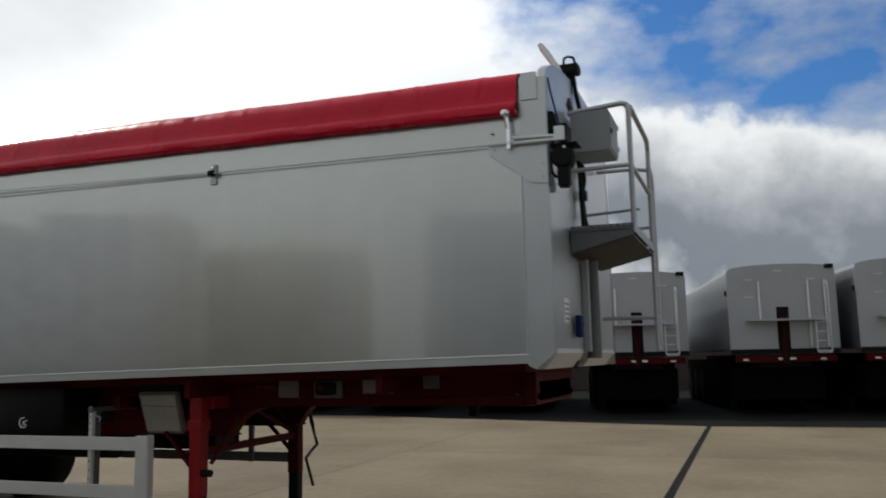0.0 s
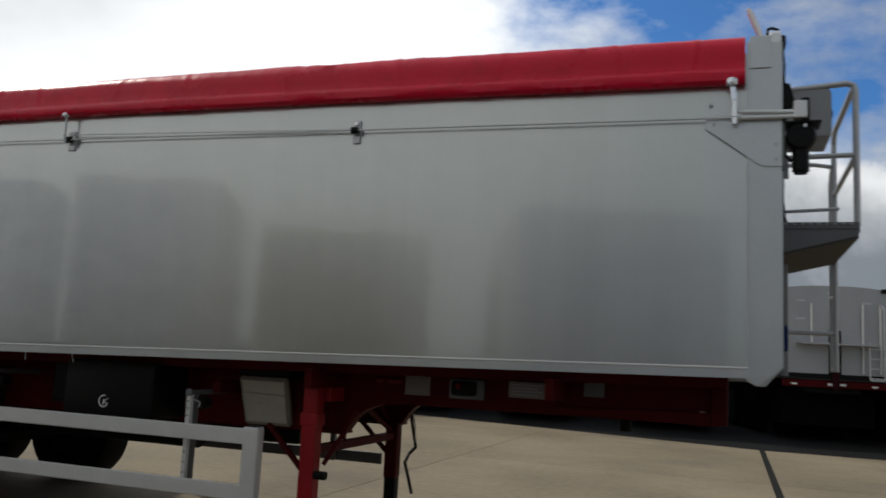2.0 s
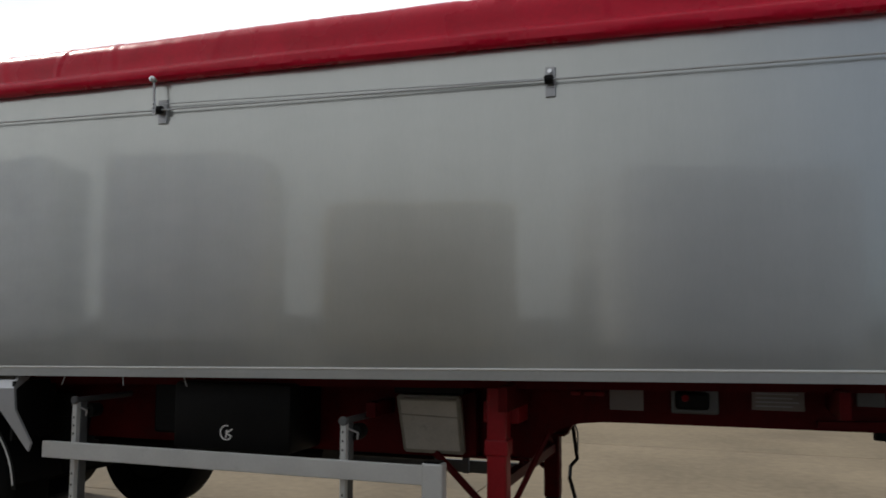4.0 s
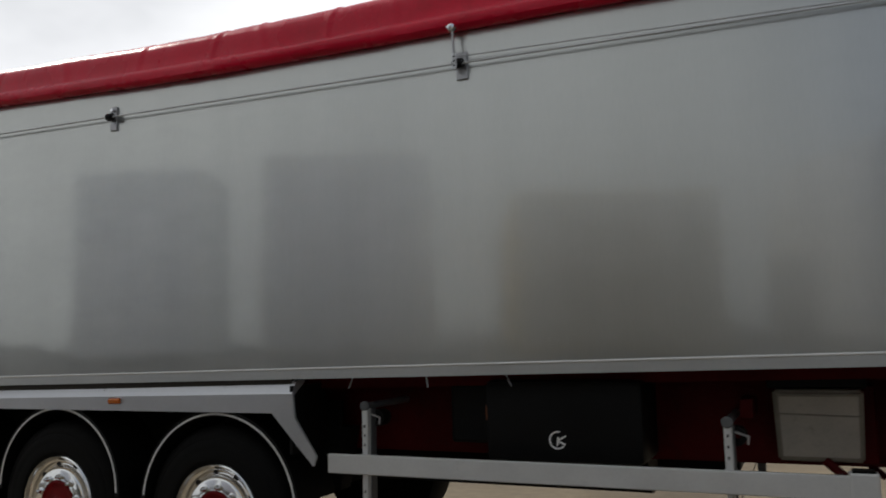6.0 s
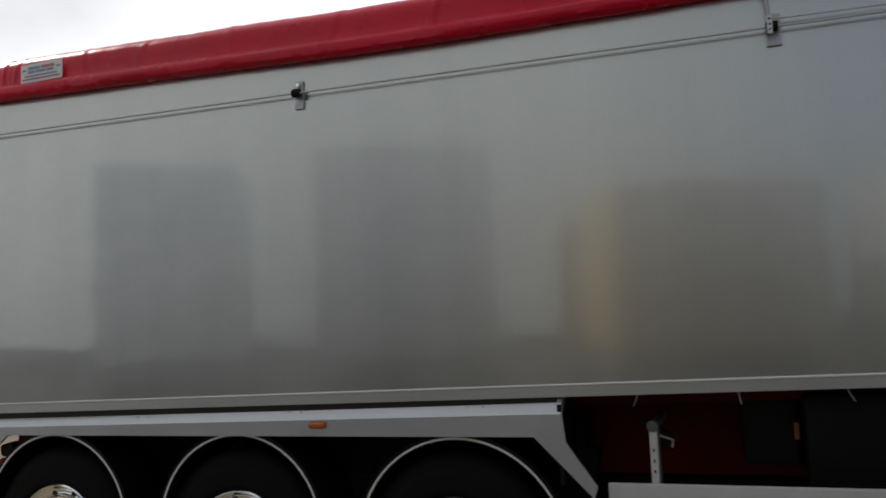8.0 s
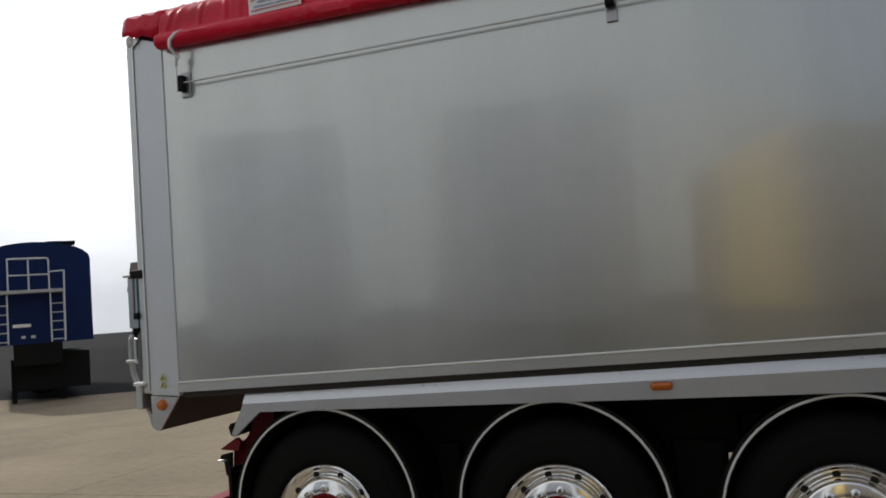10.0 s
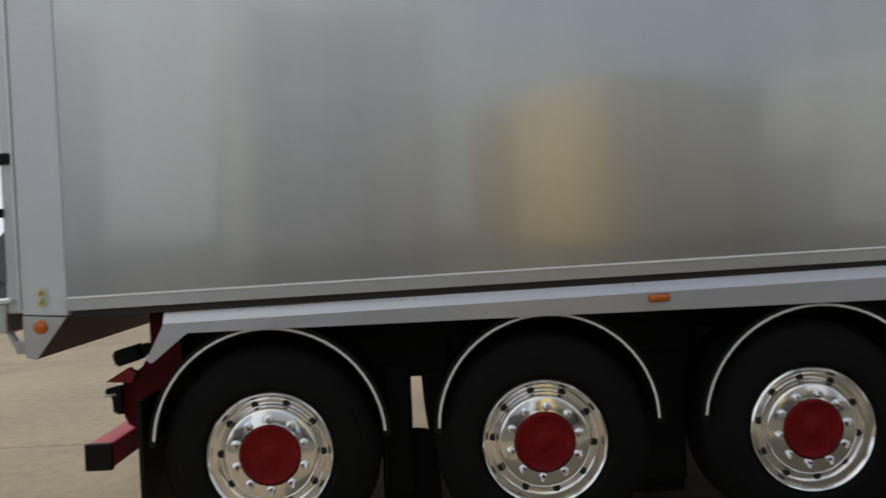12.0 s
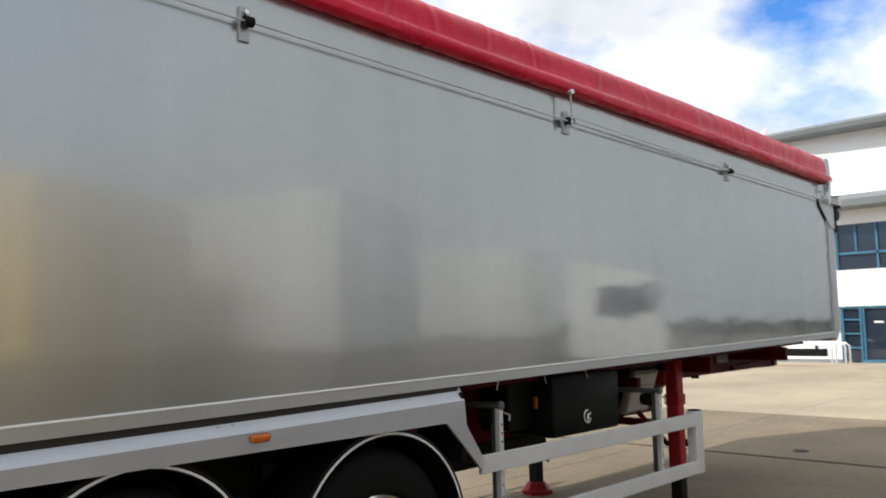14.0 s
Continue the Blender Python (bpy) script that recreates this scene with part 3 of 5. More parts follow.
def body_sides():
    near = part("side_wall", strip([0.713, 10.80], [z_bead(0.713), z_bead(10.8)], [z_sheet(0.713) + 0.20, z_sheet(10.8) + 0.20], 0.010, 0.06), M_ALU, trailer, "smooth plain aluminium side wall with soft reflections")
    part("side_wall", strip([0.5, 10.99], [z_bot(0.5), z_bot(10.99)], [z_sheet(0.5) + 0.20, z_sheet(10.99) + 0.20], WIDE - 0.06, WIDE), M_ALU, trailer)
    # bottom rail, with a bright chamfered ledge on top
    bm = bmesh.new()
    secs = []
    for x in (0.705, 10.862):
        zt = z_bead(x)
        zb = zt - 0.057
        secs.append([bm.verts.new((x, y, z)) for y, z in ((-0.005, zb), (-0.005, zt - 0.006), (0.006, zt), (0.05, zt), (0.05, zb))])
    for i in range(5):
        j = (i + 1) % 5
        bm.faces.new([secs[0][i], secs[0][j], secs[1][j], secs[1][i]])
    bm.faces.new(secs[0])
    bm.faces.new(secs[1][::-1])
    part("bottom_rail", bm, M_ALUFRAME, trailer)
    # added strip; its dark brown stands for the dim gap above the fender
    part("rail_gap_fill", strip([0.72, 4.76], [z_bead(0.72) - 0.092, z_bead(4.76) - 0.092], [z_bead(0.72) - 0.058, z_bead(4.76) - 0.058], 0.022, 0.045), M_SHADEMETAL, trailer)
    # the bead's near-white colour paints the highlight along the rail
    part("rail_bead", tubem((0.713, -0.006, z_bead(0.713)), (10.81, -0.006, z_bead(10.81)), 0.0062, 10), M_BEAD, trailer, "weld bead along the rail, coloured bright as a highlight", smooth=True)
    part("post_bead", tubem((10.803, -0.006, z_bead(10.8)), (10.803, -0.006, 2.69), 0.0035, 10), M_ALUWHITE, trailer)
    # corner posts
    part("front_post", prism([(10.80, 1.41), (10.862, 1.383), (10.99, 1.49), (10.99, z_sheet(10.9) + 0.26), (10.80, z_sheet(10.8) + 0.28)], -0.002, 0.06, bevel=0.006), M_ALUFRAME, trailer)
    part("rear_post", prism([(0.50, 1.235), (0.7125, 1.222), (0.7125, z_sheet(0.7) + 0.05), (0.50, 3.41)], 0.003, 0.08, bevel=0.005), M_POST, trailer)
    part("rear_post", prism([(0.50, 1.235), (0.7125, 1.222), (0.7125, z_sheet(0.7) + 0.05), (0.50, 3.41)], WIDE - 0.08, WIDE, bevel=0.008), M_ALUFRAME, trailer)
    # pale strip in place of the sunlight on the post's edge
    part("sunlit_post_edge", boxm(0.489, 0.4985, -0.004, 0.06, 1.26, 3.36), M_SILICON, trailer)
    # floor and rear sill
    part("floor", strip([0.55, 10.9], [z_bead(0.55) - 0.05, z_bead(10.9) - 0.05], [z_bead(0.55) + 0.03, z_bead(10.9) + 0.03], 0.06, WIDE - 0.06), M_ALUFRAME, trailer)
    part("sub_floor", strip([1.25, 10.7], [z_bead(1.25) - 0.13, z_bead(10.7) - 0.12], [z_bead(1.25) - 0.05, z_bead(10.7) - 0.05], 0.30, WIDE - 0.30), M_SHADERED, trailer)
    # the sill's front face lies in shade, put into its dark colour
    part("rear_sill", prism([(0.512, 1.04), (0.555, 1.026), (0.70, 1.215), (0.505, 1.228)], 0.012, WIDE - 0.012), M_SHADEMETAL, trailer, "angled rear sill, coloured dark for the shade on it")
    for y in (-0.002, WIDE - 0.012):
        part("sill_end", prism([(0.510, 1.038), (0.556, 1.024), (0.703, 1.217), (0.504, 1.230)], y, y + 0.014), M_ALUFRAME, trailer)
    # tail gate
    part("tail_gate", boxm(0.42, 0.497, 0.03, WIDE - 0.03, 1.24, 3.38, 0.01), M_ALUFRAME, trailer)
    part("tail_gate_rib", boxm(0.372, 0.42, 0.02, WIDE - 0.02, 1.15, 1.288, 0.008), M_ALUFRAME, trailer)
    part("hinge_block", boxm(0.39, 0.498, -0.005, 0.08, 1.935, 1.985, 0.01), M_BLACK, trailer)
    part("hinge_pin", tubem((0.305, 0.04, 1.957), (0.42, 0.04, 1.957), 0.009), M_STEEL, trailer)
    la = part("latch", tubem((0.385, 0.03, 1.70), (0.388, 0.03, 1.945), 0.007), M_DKGREY, trailer)
    part("latch_block", boxm(0.390, 0.425, 0.01, 0.06, 1.69, 1.73, 0.004), M_BLACK, la)
    gh = part("grain_hatch", prism([(0.387, 1.40), (0.43, 1.375), (0.43, 1.635), (0.387, 1.585)], 0.03, 0.65, bevel=0.006), M_DKGREY, trailer)
    part("hatch_rail", pipe([(0.385, 0.06, 1.572), (0.350, 0.06, 1.570), (0.352, 0.06, 1.43), (0.385, 0.06, 1.425)], 0.007, 6), M_SILICON, gh)
    part("hatch_lever", tubem((0.263, 0.08, 1.438), (0.345, 0.08, 1.440), 0.009), M_SILICON, gh)
    gb = part("rear_grab_bar", pipe([(0.288, 0.11, 1.595), (0.284, 0.10, 1.57), (0.282, 0.10, 1.43), (0.296, 0.10, 1.345), (0.44, 0.10, 1.05)], 0.017), M_STEEL, trailer, smooth=True)
    part("bar_foot", boxm(0.428, 0.506, 0.07, 0.13, 1.045, 1.105, 0.006), M_STEEL, gb)
    part("bump_stop", boxm(0.376, 0.455, -0.004, 0.09, 1.292, 1.312, 0.004), M_SILICON, trailer)
    # marks on the rear post
    part("side_marker", lathe([(0.0, -0.022), (0.026, -0.018), (0.034, 0.0), (0.034, 0.004)], 20, (0.585, -0.004, 1.176)), M_AMBER, trailer, "round orange marker lamp")
    for z in (1.275, 1.318):
        tri = part("warning_sign", prism([(0.578, z), (0.622, z), (0.600, z + 0.038)], -0.008, -0.003), M_YELLOW, trailer, "small yellow warning triangle")
        part("symbol", boxm(0.5975, 0.6025, -0.011, -0.009, z + 0.007, z + 0.022), M_INK, tri)
    # front wall with arched top
    arch = [(0.0, 1.49), (WIDE, 1.49)] + [(1.25 + 1.25 * math.cos(radians(a)), 3.36 + 0.27 * math.sin(radians(a))) for a in range(0, 181, 15)]
    part("front_wall", prism(arch, 10.93, 10.985, "x"), M_ALUFRAME, trailer)
    part("rear_arch", prism([(0.0, 3.33), (WIDE, 3.33)] + [(1.25 + 1.25 * math.cos(radians(a)), 3.40 + 0.22 * math.sin(radians(a))) for a in range(0, 181, 15)], 0.50, 0.55, "x"), M_ALUFRAME, trailer)
    for y0, y1 in ((0.05, 0.95), (1.35, 2.45)):
        part("front_chamfer", prism([(10.85, 1.385), (10.90, 1.385), (10.99, 1.49), (10.985, 1.52), (10.94, 1.52)], y0, y1), M_ALUWHITE, trailer)


def sheet():
    """The rolled red cover: side skirt, rounded shoulder and low arch, with folds."""
    prof = [(0.008, 0.008), (-0.030, 0.0), (-0.062, 0.004), (-0.079, 0.018), (-0.083, 0.040), (-0.081, 0.062), (-0.072, 0.076), (-0.036, 0.098), (-0.029, 0.108), (-0.026, 0.16), (-0.023, 0.195), (-0.014, 0.232), (0.012, 0.270), (0.072, 0.306), (0.20, 0.350), (0.45, 0.396), (0.8, 0.44), (1.25, 0.455)]
    full = prof + [(2.5 - y, z) for y, z in prof[-2::-1]]
    bm = bmesh.new()
    n = 900
    folds = [(0.80, 0.016, 0.016, 0.30), (0.86, 0.012, 0.014, 0.42), (1.02, 0.012, 0.014, 0.12), (1.20, 0.014, 0.014, -0.05), (1.30, 0.010, 0.016, 0.1), (1.86, 0.008, 0.02, -0.2), (2.30, 0.006, 0.02, 0.3), (2.95, 0.007, 0.03, -0.25), (3.62, 0.006, 0.025, 0.2), (4.22, 0.010, 0.022, 0.25), (4.58, 0.009, 0.03, -0.3), (5.05, 0.011, 0.022, 0.2), (5.48, 0.008, 0.026, -0.15), (6.25, 0.006, 0.03, 0.3), (6.9, 0.007, 0.024, -0.3), (7.75, 0.006, 0.03, 0.2), (8.6, 0.008, 0.024, -0.2), (9.3, 0.006, 0.03, 0.25), (10.05, 0.009, 0.022, -0.2), (10.5, 0.010, 0.02, 0.2)]
    x0, x1 = 0.728, 10.79
    rows = []
    for k in range(n + 1):
        x = x0 + (x1 - x0) * k / n
        row = []
        for i, (y, z) in enumerate(full):
            w = noise.noise(Vector((x * 2.3, i * 0.35, 0.0))) * 0.007 + noise.noise(Vector((x * 9.0, i * 0.15, 3.0))) * 0.0028 + noise.noise(Vector((x * 21.0, i * 0.9, 7.0))) * 0.0015 + noise.noise(Vector((x * 13.0, i * 0.05, 11.0))) * 0.003 * min(1.0, max(0.0, (x - 6.5) / 2.0))
            rear = max(0.0, 1 - (x - 0.7) / 0.9)
            w *= 1 + 0.5 * rear
            for fx, fh, fw, lean in folds:
                u = (x - fx - lean * (z - 0.18) * (1 if y < 1.25 else -1)) / fw
                if -3 < u < 3 and i > 5 and i < len(full) - 6:
                    w -= 0.55 * fh * (math.exp(-u * u) - 0.6 * math.exp(-(u - 1.4) ** 2))
            crown = 0.022 * min(1.0, max(0.0, (x - 4.0) / 4.0)) if 11 < i < len(full) - 12 else 0.0
            zz = z_sheet(x) + z + crown - 0.02 * rear * (1 if i > 8 else 0) + 0.5 * w * (1 if z < 0.3 else -0.8)
            row.append(bm.verts.new((x, y + (w if i < len(full) / 2 else -w), zz)))
        rows.append(row)
    for p, q in zip(rows, rows[1:]):
        for i in range(len(full) - 1):
            bm.faces.new([p[i], p[i + 1], q[i + 1], q[i]])
    ob = part("roll_over_sheet", bm, M_TARP, trailer, "red plastic roll-over sheet with folds and a rolled hem", smooth=True)
    so = ob.modifiers.new("thick", "SOLIDIFY")
    so.thickness = 0.006
    # the bow-end flap over the rear corner
    bm = bmesh.new()
    pts = []
    for k in range(9):
        x = 0.44 + 0.30 * k / 8
        lift = 0.03 * math.sin(k * 1.9)
        pts.append([bm.verts.new((x, y + 0.006 * math.sin(k * 2.2 + i), z_sheet(0.7) + z + 0.05 * (1 - k / 8) * (1 if i == 0 else 0) + lift * 0.3)) for i, (y, z) in enumerate([(-0.024, 0.085), (-0.026, 0.17), (-0.006, 0.245), (0.09, 0.29), (0.45, 0.35), (1.25, 0.40)])])
    for p, q in zip(pts, pts[1:]):
        for i in range(5):
            bm.faces.new([p[i], p[i + 1], q[i + 1], q[i]])
    fl = part("sheet_flap", bm, M_TARP, trailer, smooth=True)
    so = fl.modifiers.new("thick", "SOLIDIFY")
    so.thickness = 0.006
    part("tie_strap", tubem((0.66, -0.006, 3.46), (0.503, -0.006, 3.335), 0.004, 6), M_BLACK, trailer)
    part("corner_cap", boxm(0.43, 0.50, 0.01, 0.12, 3.36, 3.43, 0.02), M_ALUWHITE, trailer)
    # sticker with bars in place of its lines
    st = part("sticker", boxm(1.375, 1.715, -0.048, -0.044, 3.352, 3.472, 0.0), M_PLATE, trailer, "white maker's sticker with red and blue lines")
    for x0, x1, z, h, m in ((1.46, 1.555, 3.426, 0.018, M_BLUEINK), (1.565, 1.67, 3.426, 0.018, M_PINK), (1.455, 1.51, 3.403, 0.015, M_BLUEINK), (1.52, 1.60, 3.403, 0.015, M_BLUEINK), (1.61, 1.665, 3.403, 0.015, M_BLUEINK), (1.41, 1.72, 3.360, 0.009, M_PINK), (1.408, 1.44, 3.42, 0.009, M_PINK), (1.69, 1.725, 3.42, 0.009, M_BLUEINK), (1.43, 1.56, 3.380, 0.009, M_BLUEINK), (1.57, 1.70, 3.380, 0.009, M_BLUEINK)):
        part("line", boxm(x0 - 0.02, x1 - 0.02, -0.051, -0.0485, z + 0.008, z + 0.008 + h), m, st)


def roller_gear():
    part("crank_rod", tubem((0.84, -0.032, z_rod(0.84)), (11.06, -0.032, z_rod(11.06)), 0.0055, 8), M_ALUWHITE, trailer)
    part("crank_rod", tubem((5.86, -0.03, z_rod(5.86) + 0.038), (8.315, -0.03, z_rod(8.315) + 0.006), 0.0038, 8), M_ALUWHITE, trailer)
    for x in (3.385, 8.315):
        br = part("rod_bracket", boxm(x - 0.027, x + 0.027, -0.004, 0.010, z_rod(x) - 0.085, z_rod(x) + 0.075, 0.003), M_STEEL, trailer)
        part("bobbin", tubem((x - 0.022, -0.032, z_rod(x)), (x + 0.022, -0.032, z_rod(x)), 0.024, 12), M_BLACK, br)
        part("bolt", tubem((x, -0.022, z_rod(x) + 0.05), (x, -0.004, z_rod(x) + 0.05), 0.012, 8), M_CHROME, br)
    for x in (0.87, 5.86, 10.74):
        zr = z_rod(x)
        br = part("strap_bracket", boxm(x - 0.026, x + 0.040, -0.004, 0.010, zr - 0.08, zr + 0.07, 0.003), M_STEEL if x < 10 else M_ALUFRAME, trailer)
        if x < 1:
            part("bobbin", boxm(x - 0.020, x + 0.020, -0.05, -0.004, zr - 0.05, zr + 0.045, 0.008), M_BLACK, br)
        else:
            part("bobbin", tubem((x - 0.026, -0.036, zr), (x + 0.026, -0.036, zr), 0.025, 12), M_BLACK if x < 10 else M_ALUWHITE, br)
        if 5 < x < 6:
            part("lever", boxm(x - 0.022, x + 0.002, -0.066, -0.058, zr - 0.04, zr + 0.05, 0.003), M_ALUWHITE, br)
            for dz in (-0.02, 0.005, 0.03):
                part("screw", tubem((x - 0.01, -0.069, zr + dz), (x - 0.01, -0.064, zr + dz), 0.005, 8), M_INK, br)
            part("link", tubem((x - 0.012, -0.06, zr + 0.05), (x - 0.02, -0.058, zr + 0.19), 0.007, 8), M_STEEL, br)
            part("knob", lathe([(0, -0.025), (0.022, -0.018), (0.028, 0), (0.022, 0.018), (0, 0.025)], 14, (x - 0.022, -0.062, zr + 0.195)), M_CHROME, br)
            continue
        if x < 1:
            part("lever", boxm(x - 0.020, x - 0.008, -0.060, -0.052, zr - 0.055, zr + 0.10, 0.003), M_SILICON, br)
            part("ring", lathe([(0.012, -0.005), (0.022, -0.005), (0.024, 0.0), (0.022, 0.005), (0.012, 0.005)], 14, (x - 0.006, -0.058, zr + 0.155)), M_SILICON, br)
            part("strap", pipe([(x - 0.012, -0.058, zr + 0.10), (x - 0.008, -0.062, zr + 0.16), (x - 0.022, -0.094, zr + 0.205), (x - 0.018, -0.096, zr + 0.245), (x + 0.012, -0.080, zr + 0.285), (x + 0.040, -0.045, zr + 0.305)], 0.011), M_SILICON, br, smooth=True)
            continue
        slim = 0.013
        part("lever", boxm(x - 0.008 - slim, x - 0.008 + slim, -0.06, -0.052, zr - 0.045, zr + 0.12, 0.003), M_CHROME, br)
        part("link", tubem((x - 0.01, -0.05, zr + 0.10), (x - 0.02, -0.055, zr + 0.20), 0.016, 8), M_CHROME, br)
        part("knob", lathe([(0, -0.03), (0.028, -0.022), (0.034, 0), (0.028, 0.022), (0, 0.03)], 14, (x - 0.022, -0.06, zr + 0.205)), M_CHROME, br)
        for s in (-1, 1):
            part("screw", lathe([(0, -0.008), (0.010, -0.006), (0.012, 0.0)], 8, (x - 0.022 + s * 0.065, -0.05, zr + 0.212)), M_CHROME, br)


def fender():
    bm = bmesh.new()
    rows = []
    for x, a in ((1.146, 0.0), (1.160, 0.0), (4.764, 1.0), (4.783, 1.0)):
        top, crease = 1.222 + 0.083 * a, 1.176 + 0.070 * a
        low = 1.118 + 0.008 * a
        rows.append([bm.verts.new((x, y, z)) for y, z in ((0.12, top + 0.012), (0.030, top), (0.0, crease), (-0.006, crease - 0.010), (-0.006, low), (0.006, low), (0.010, crease - 0.02), (0.12, top - 0.01))])
    for p, q in zip(rows, rows[1:]):
        for i in range(8):
            j = (i + 1) % 8
            bm.faces.new([p[i], p[j], q[j], q[i]])
    bm.faces.new(rows[0])
    bm.faces.new(rows[-1][::-1])
    f = part("fender", bm, M_FENDER, trailer, "long folded silver fender over three axles")
    part("fender_foot", prism([(4.640, 1.126), (4.783, 1.246), (4.798, 1.10), (4.940, 0.895), (4.920, 0.840)], -0.005, 0.012), M_FENDER, f)
    part("fender_foot", prism([(1.153, 1.172), (1.262, 1.124), (1.086, 0.984), (1.062, 0.999)], -0.005, 0.012), M_FENDER, f)
    part("fender_web", boxm(4.762, 4.782, 0.0, 0.35, 0.90, 1.28), M_BLACK, f)
    am = part("marker_lamp", boxm(3.405, 3.505, -0.026, -0.006, 1.165, 1.203, 0.014), M_AMBER, f, "oval amber side marker lamp")
    for x in (1.42, 1.50, 2.25, 2.32, 3.27, 3.34, 4.3, 4.38):
        part("rivet", boxm(x - 0.006, x + 0.006, 0.014, 0.028, 1.199 + 0.021 * (x - 1.1), 1.206 + 0.021 * (x - 1.1), 0.002), M_FENDER, f)


HUBS = (1.60, 2.904, 4.192)
GUARDS = ((1.610, 0.577, 0.543, 4), (2.925, 0.605, 0.521, 1), (4.225, 0.556, 0.558, 6))


def wheel_parts(parent, cx, near=True):
    s = 1 if near else -1
    y = 0.06 if near else WIDE - 0.06
    w = new("wheel")
    w.parent = parent
    w.location = (cx, y, 0.515)
    w.scale = (1, s, 1)
    return w


def wheels():
    # one wheel as shared meshes: outer face towards -y
    tyre = lathe([(0.290, 0.03), (0.300, 0.006), (0.322, -0.010), (0.330, -0.013), (0.337, -0.012), (0.372, -0.018), (0.376, -0.016), (0.40, -0.018), (0.440, -0.012), (0.444, -0.008), (0.455, -0.008), (0.495, 0.014), (0.515, 0.040), (0.522, 0.06), (0.522, 0.31), (0.50, 0.36), (0.40, 0.385), (0.29, 0.36)], 64)
    rim = lathe([(0.298, 0.012), (0.303, -0.006), (0.296, -0.014), (0.287, -0.007), (0.281, 0.016), (0.272, 0.036), (0.260, 0.046), (0.244, 0.049), (0.233, 0.044), (0.226, 0.030), (0.221, 0.014), (0.216, 0.006), (0.208, 0.002), (0.160, -0.002), (0.147, -0.005), (0.143, 0.030)], 72)
    hub = lathe([(0.0, -0.012), (0.036, -0.011), (0.044, -0.006), (0.050, -0.004), (0.095, -0.004), (0.118, -0.006), (0.132, -0.012), (0.141, -0.006), (0.144, 0.004), (0.145, 0.06)], 48)
    nut = lathe([(0.0, -0.030), (0.008, -0.029), (0.013, -0.022), (0.016, -0.010), (0.016, 0.002), (0.022, 0.005), (0.022, 0.014)], 14)
    hole = lathe([(0.0, -0.003), (0.018, -0.003), (0.019, 0.02)], 12)
    drum = lathe([(0.27, 0.10), (0.26, 0.36), (0.0, 0.36)], 24)
    base = {}
    for nm, bm, mt in (("tyre", tyre, M_RUBBER), ("rim", rim, M_ALLOY), ("hub_cap", hub, M_HUBRED), ("wheel_nut", nut, M_CHROME), ("hand_hole", hole, M_INK), ("brake_drum", drum, M_DARK)):
        me = bpy.data.meshes.new(nm)
        bmesh.ops.recalc_face_normals(bm, faces=bm.faces[:])
        bm.to_mesh(me)
        bm.free()
        for p in me.polygons:
            p.use_smooth = True
        me.set_sharp_from_angle(angle=radians(40))
        me.materials.append(mt)
        base[nm] = me
    labels = {"tyre": "black wide-base tyre", "rim": "polished alloy rim with ten hand holes", "hub_cap": "dark red painted hub cap"}
    for side in (True, False):
        for n, cx in enumerate(HUBS):
            w = wheel_parts(trailer, cx, side)
            turn = 0.3 + 0.55 * n
            for nm in ("tyre", "rim", "hub_cap", "brake_drum"):
                o = new(nm, base[nm])
                o.parent = w
                if nm in labels:
                    tagged(o, labels[nm])
            if side:
                for k in range(10):
                    a = turn + 2 * math.pi * k / 10
                    o = new("wheel_nut", base["wheel_nut"])
                    o.parent = w
                    o.location = (0.170 * math.cos(a), -0.011, 0.170 * math.sin(a))
                    a += math.pi / 10
                    o = new("hand_hole", base["hand_hole"])
                    o.parent = w
                    o.location = (0.2445 * math.cos(a), 0.048, 0.2445 * math.sin(a))
                    o.rotation_euler = (0.0, 0.0, 0.0)
    # mudguards
    for y0, y1, edge in ((0.03, 0.44, 0.024), (WIDE - 0.44, WIDE - 0.03, None)):
        for cx, cz, r, lift in GUARDS:
            g = part("mudguard", arc_band(cx, cz, r - 0.009, r + 0.004, lift, 180 - lift, y0, y1), M_BLACK, trailer, "black plastic mudguard with white edge stripe", smooth=True)
            if edge:
                part("edge_lip", arc_band(cx, cz, r - 0.013, r + 0.023, lift - 3, 183 - lift, edge, y0), M_BLACK, g, smooth=True)
                part("edge_stripe", arc_band(cx, cz, r - 0.006, r + 0.005, lift, 180 - lift, edge - 0.004, edge - 0.001), M_WHITE, g, "white reflective stripe", smooth=True)
    # axles and springs, with near-black fills for the shade between wheels
    for cx in HUBS:
        if cx < 4:
            # boxes added to darken the wheel gap, in place of shade
            part("gap_shade_fill", boxm(cx + 0.52, cx + (0.668 if cx < 2 else 0.79), 0.42, 0.50, 0.18, 0.86, 0.02), M_DARK, trailer)
            part("gap_shade_low", prism([(cx + 0.50, 0.10), (cx + 0.80, 0.10), (cx + 0.80, 0.45), (cx + 0.74, 0.487), (cx + 0.68, 0.495), (cx + 0.63, 0.480), (cx + 0.50, 0.49)], 0.52, 0.56), M_DARK, trailer)
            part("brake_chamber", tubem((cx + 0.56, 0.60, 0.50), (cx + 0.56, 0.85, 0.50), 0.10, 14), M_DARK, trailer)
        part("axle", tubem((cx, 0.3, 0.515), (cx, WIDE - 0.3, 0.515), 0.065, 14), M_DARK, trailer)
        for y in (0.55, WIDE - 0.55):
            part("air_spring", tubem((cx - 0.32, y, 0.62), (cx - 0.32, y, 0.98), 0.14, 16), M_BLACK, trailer)
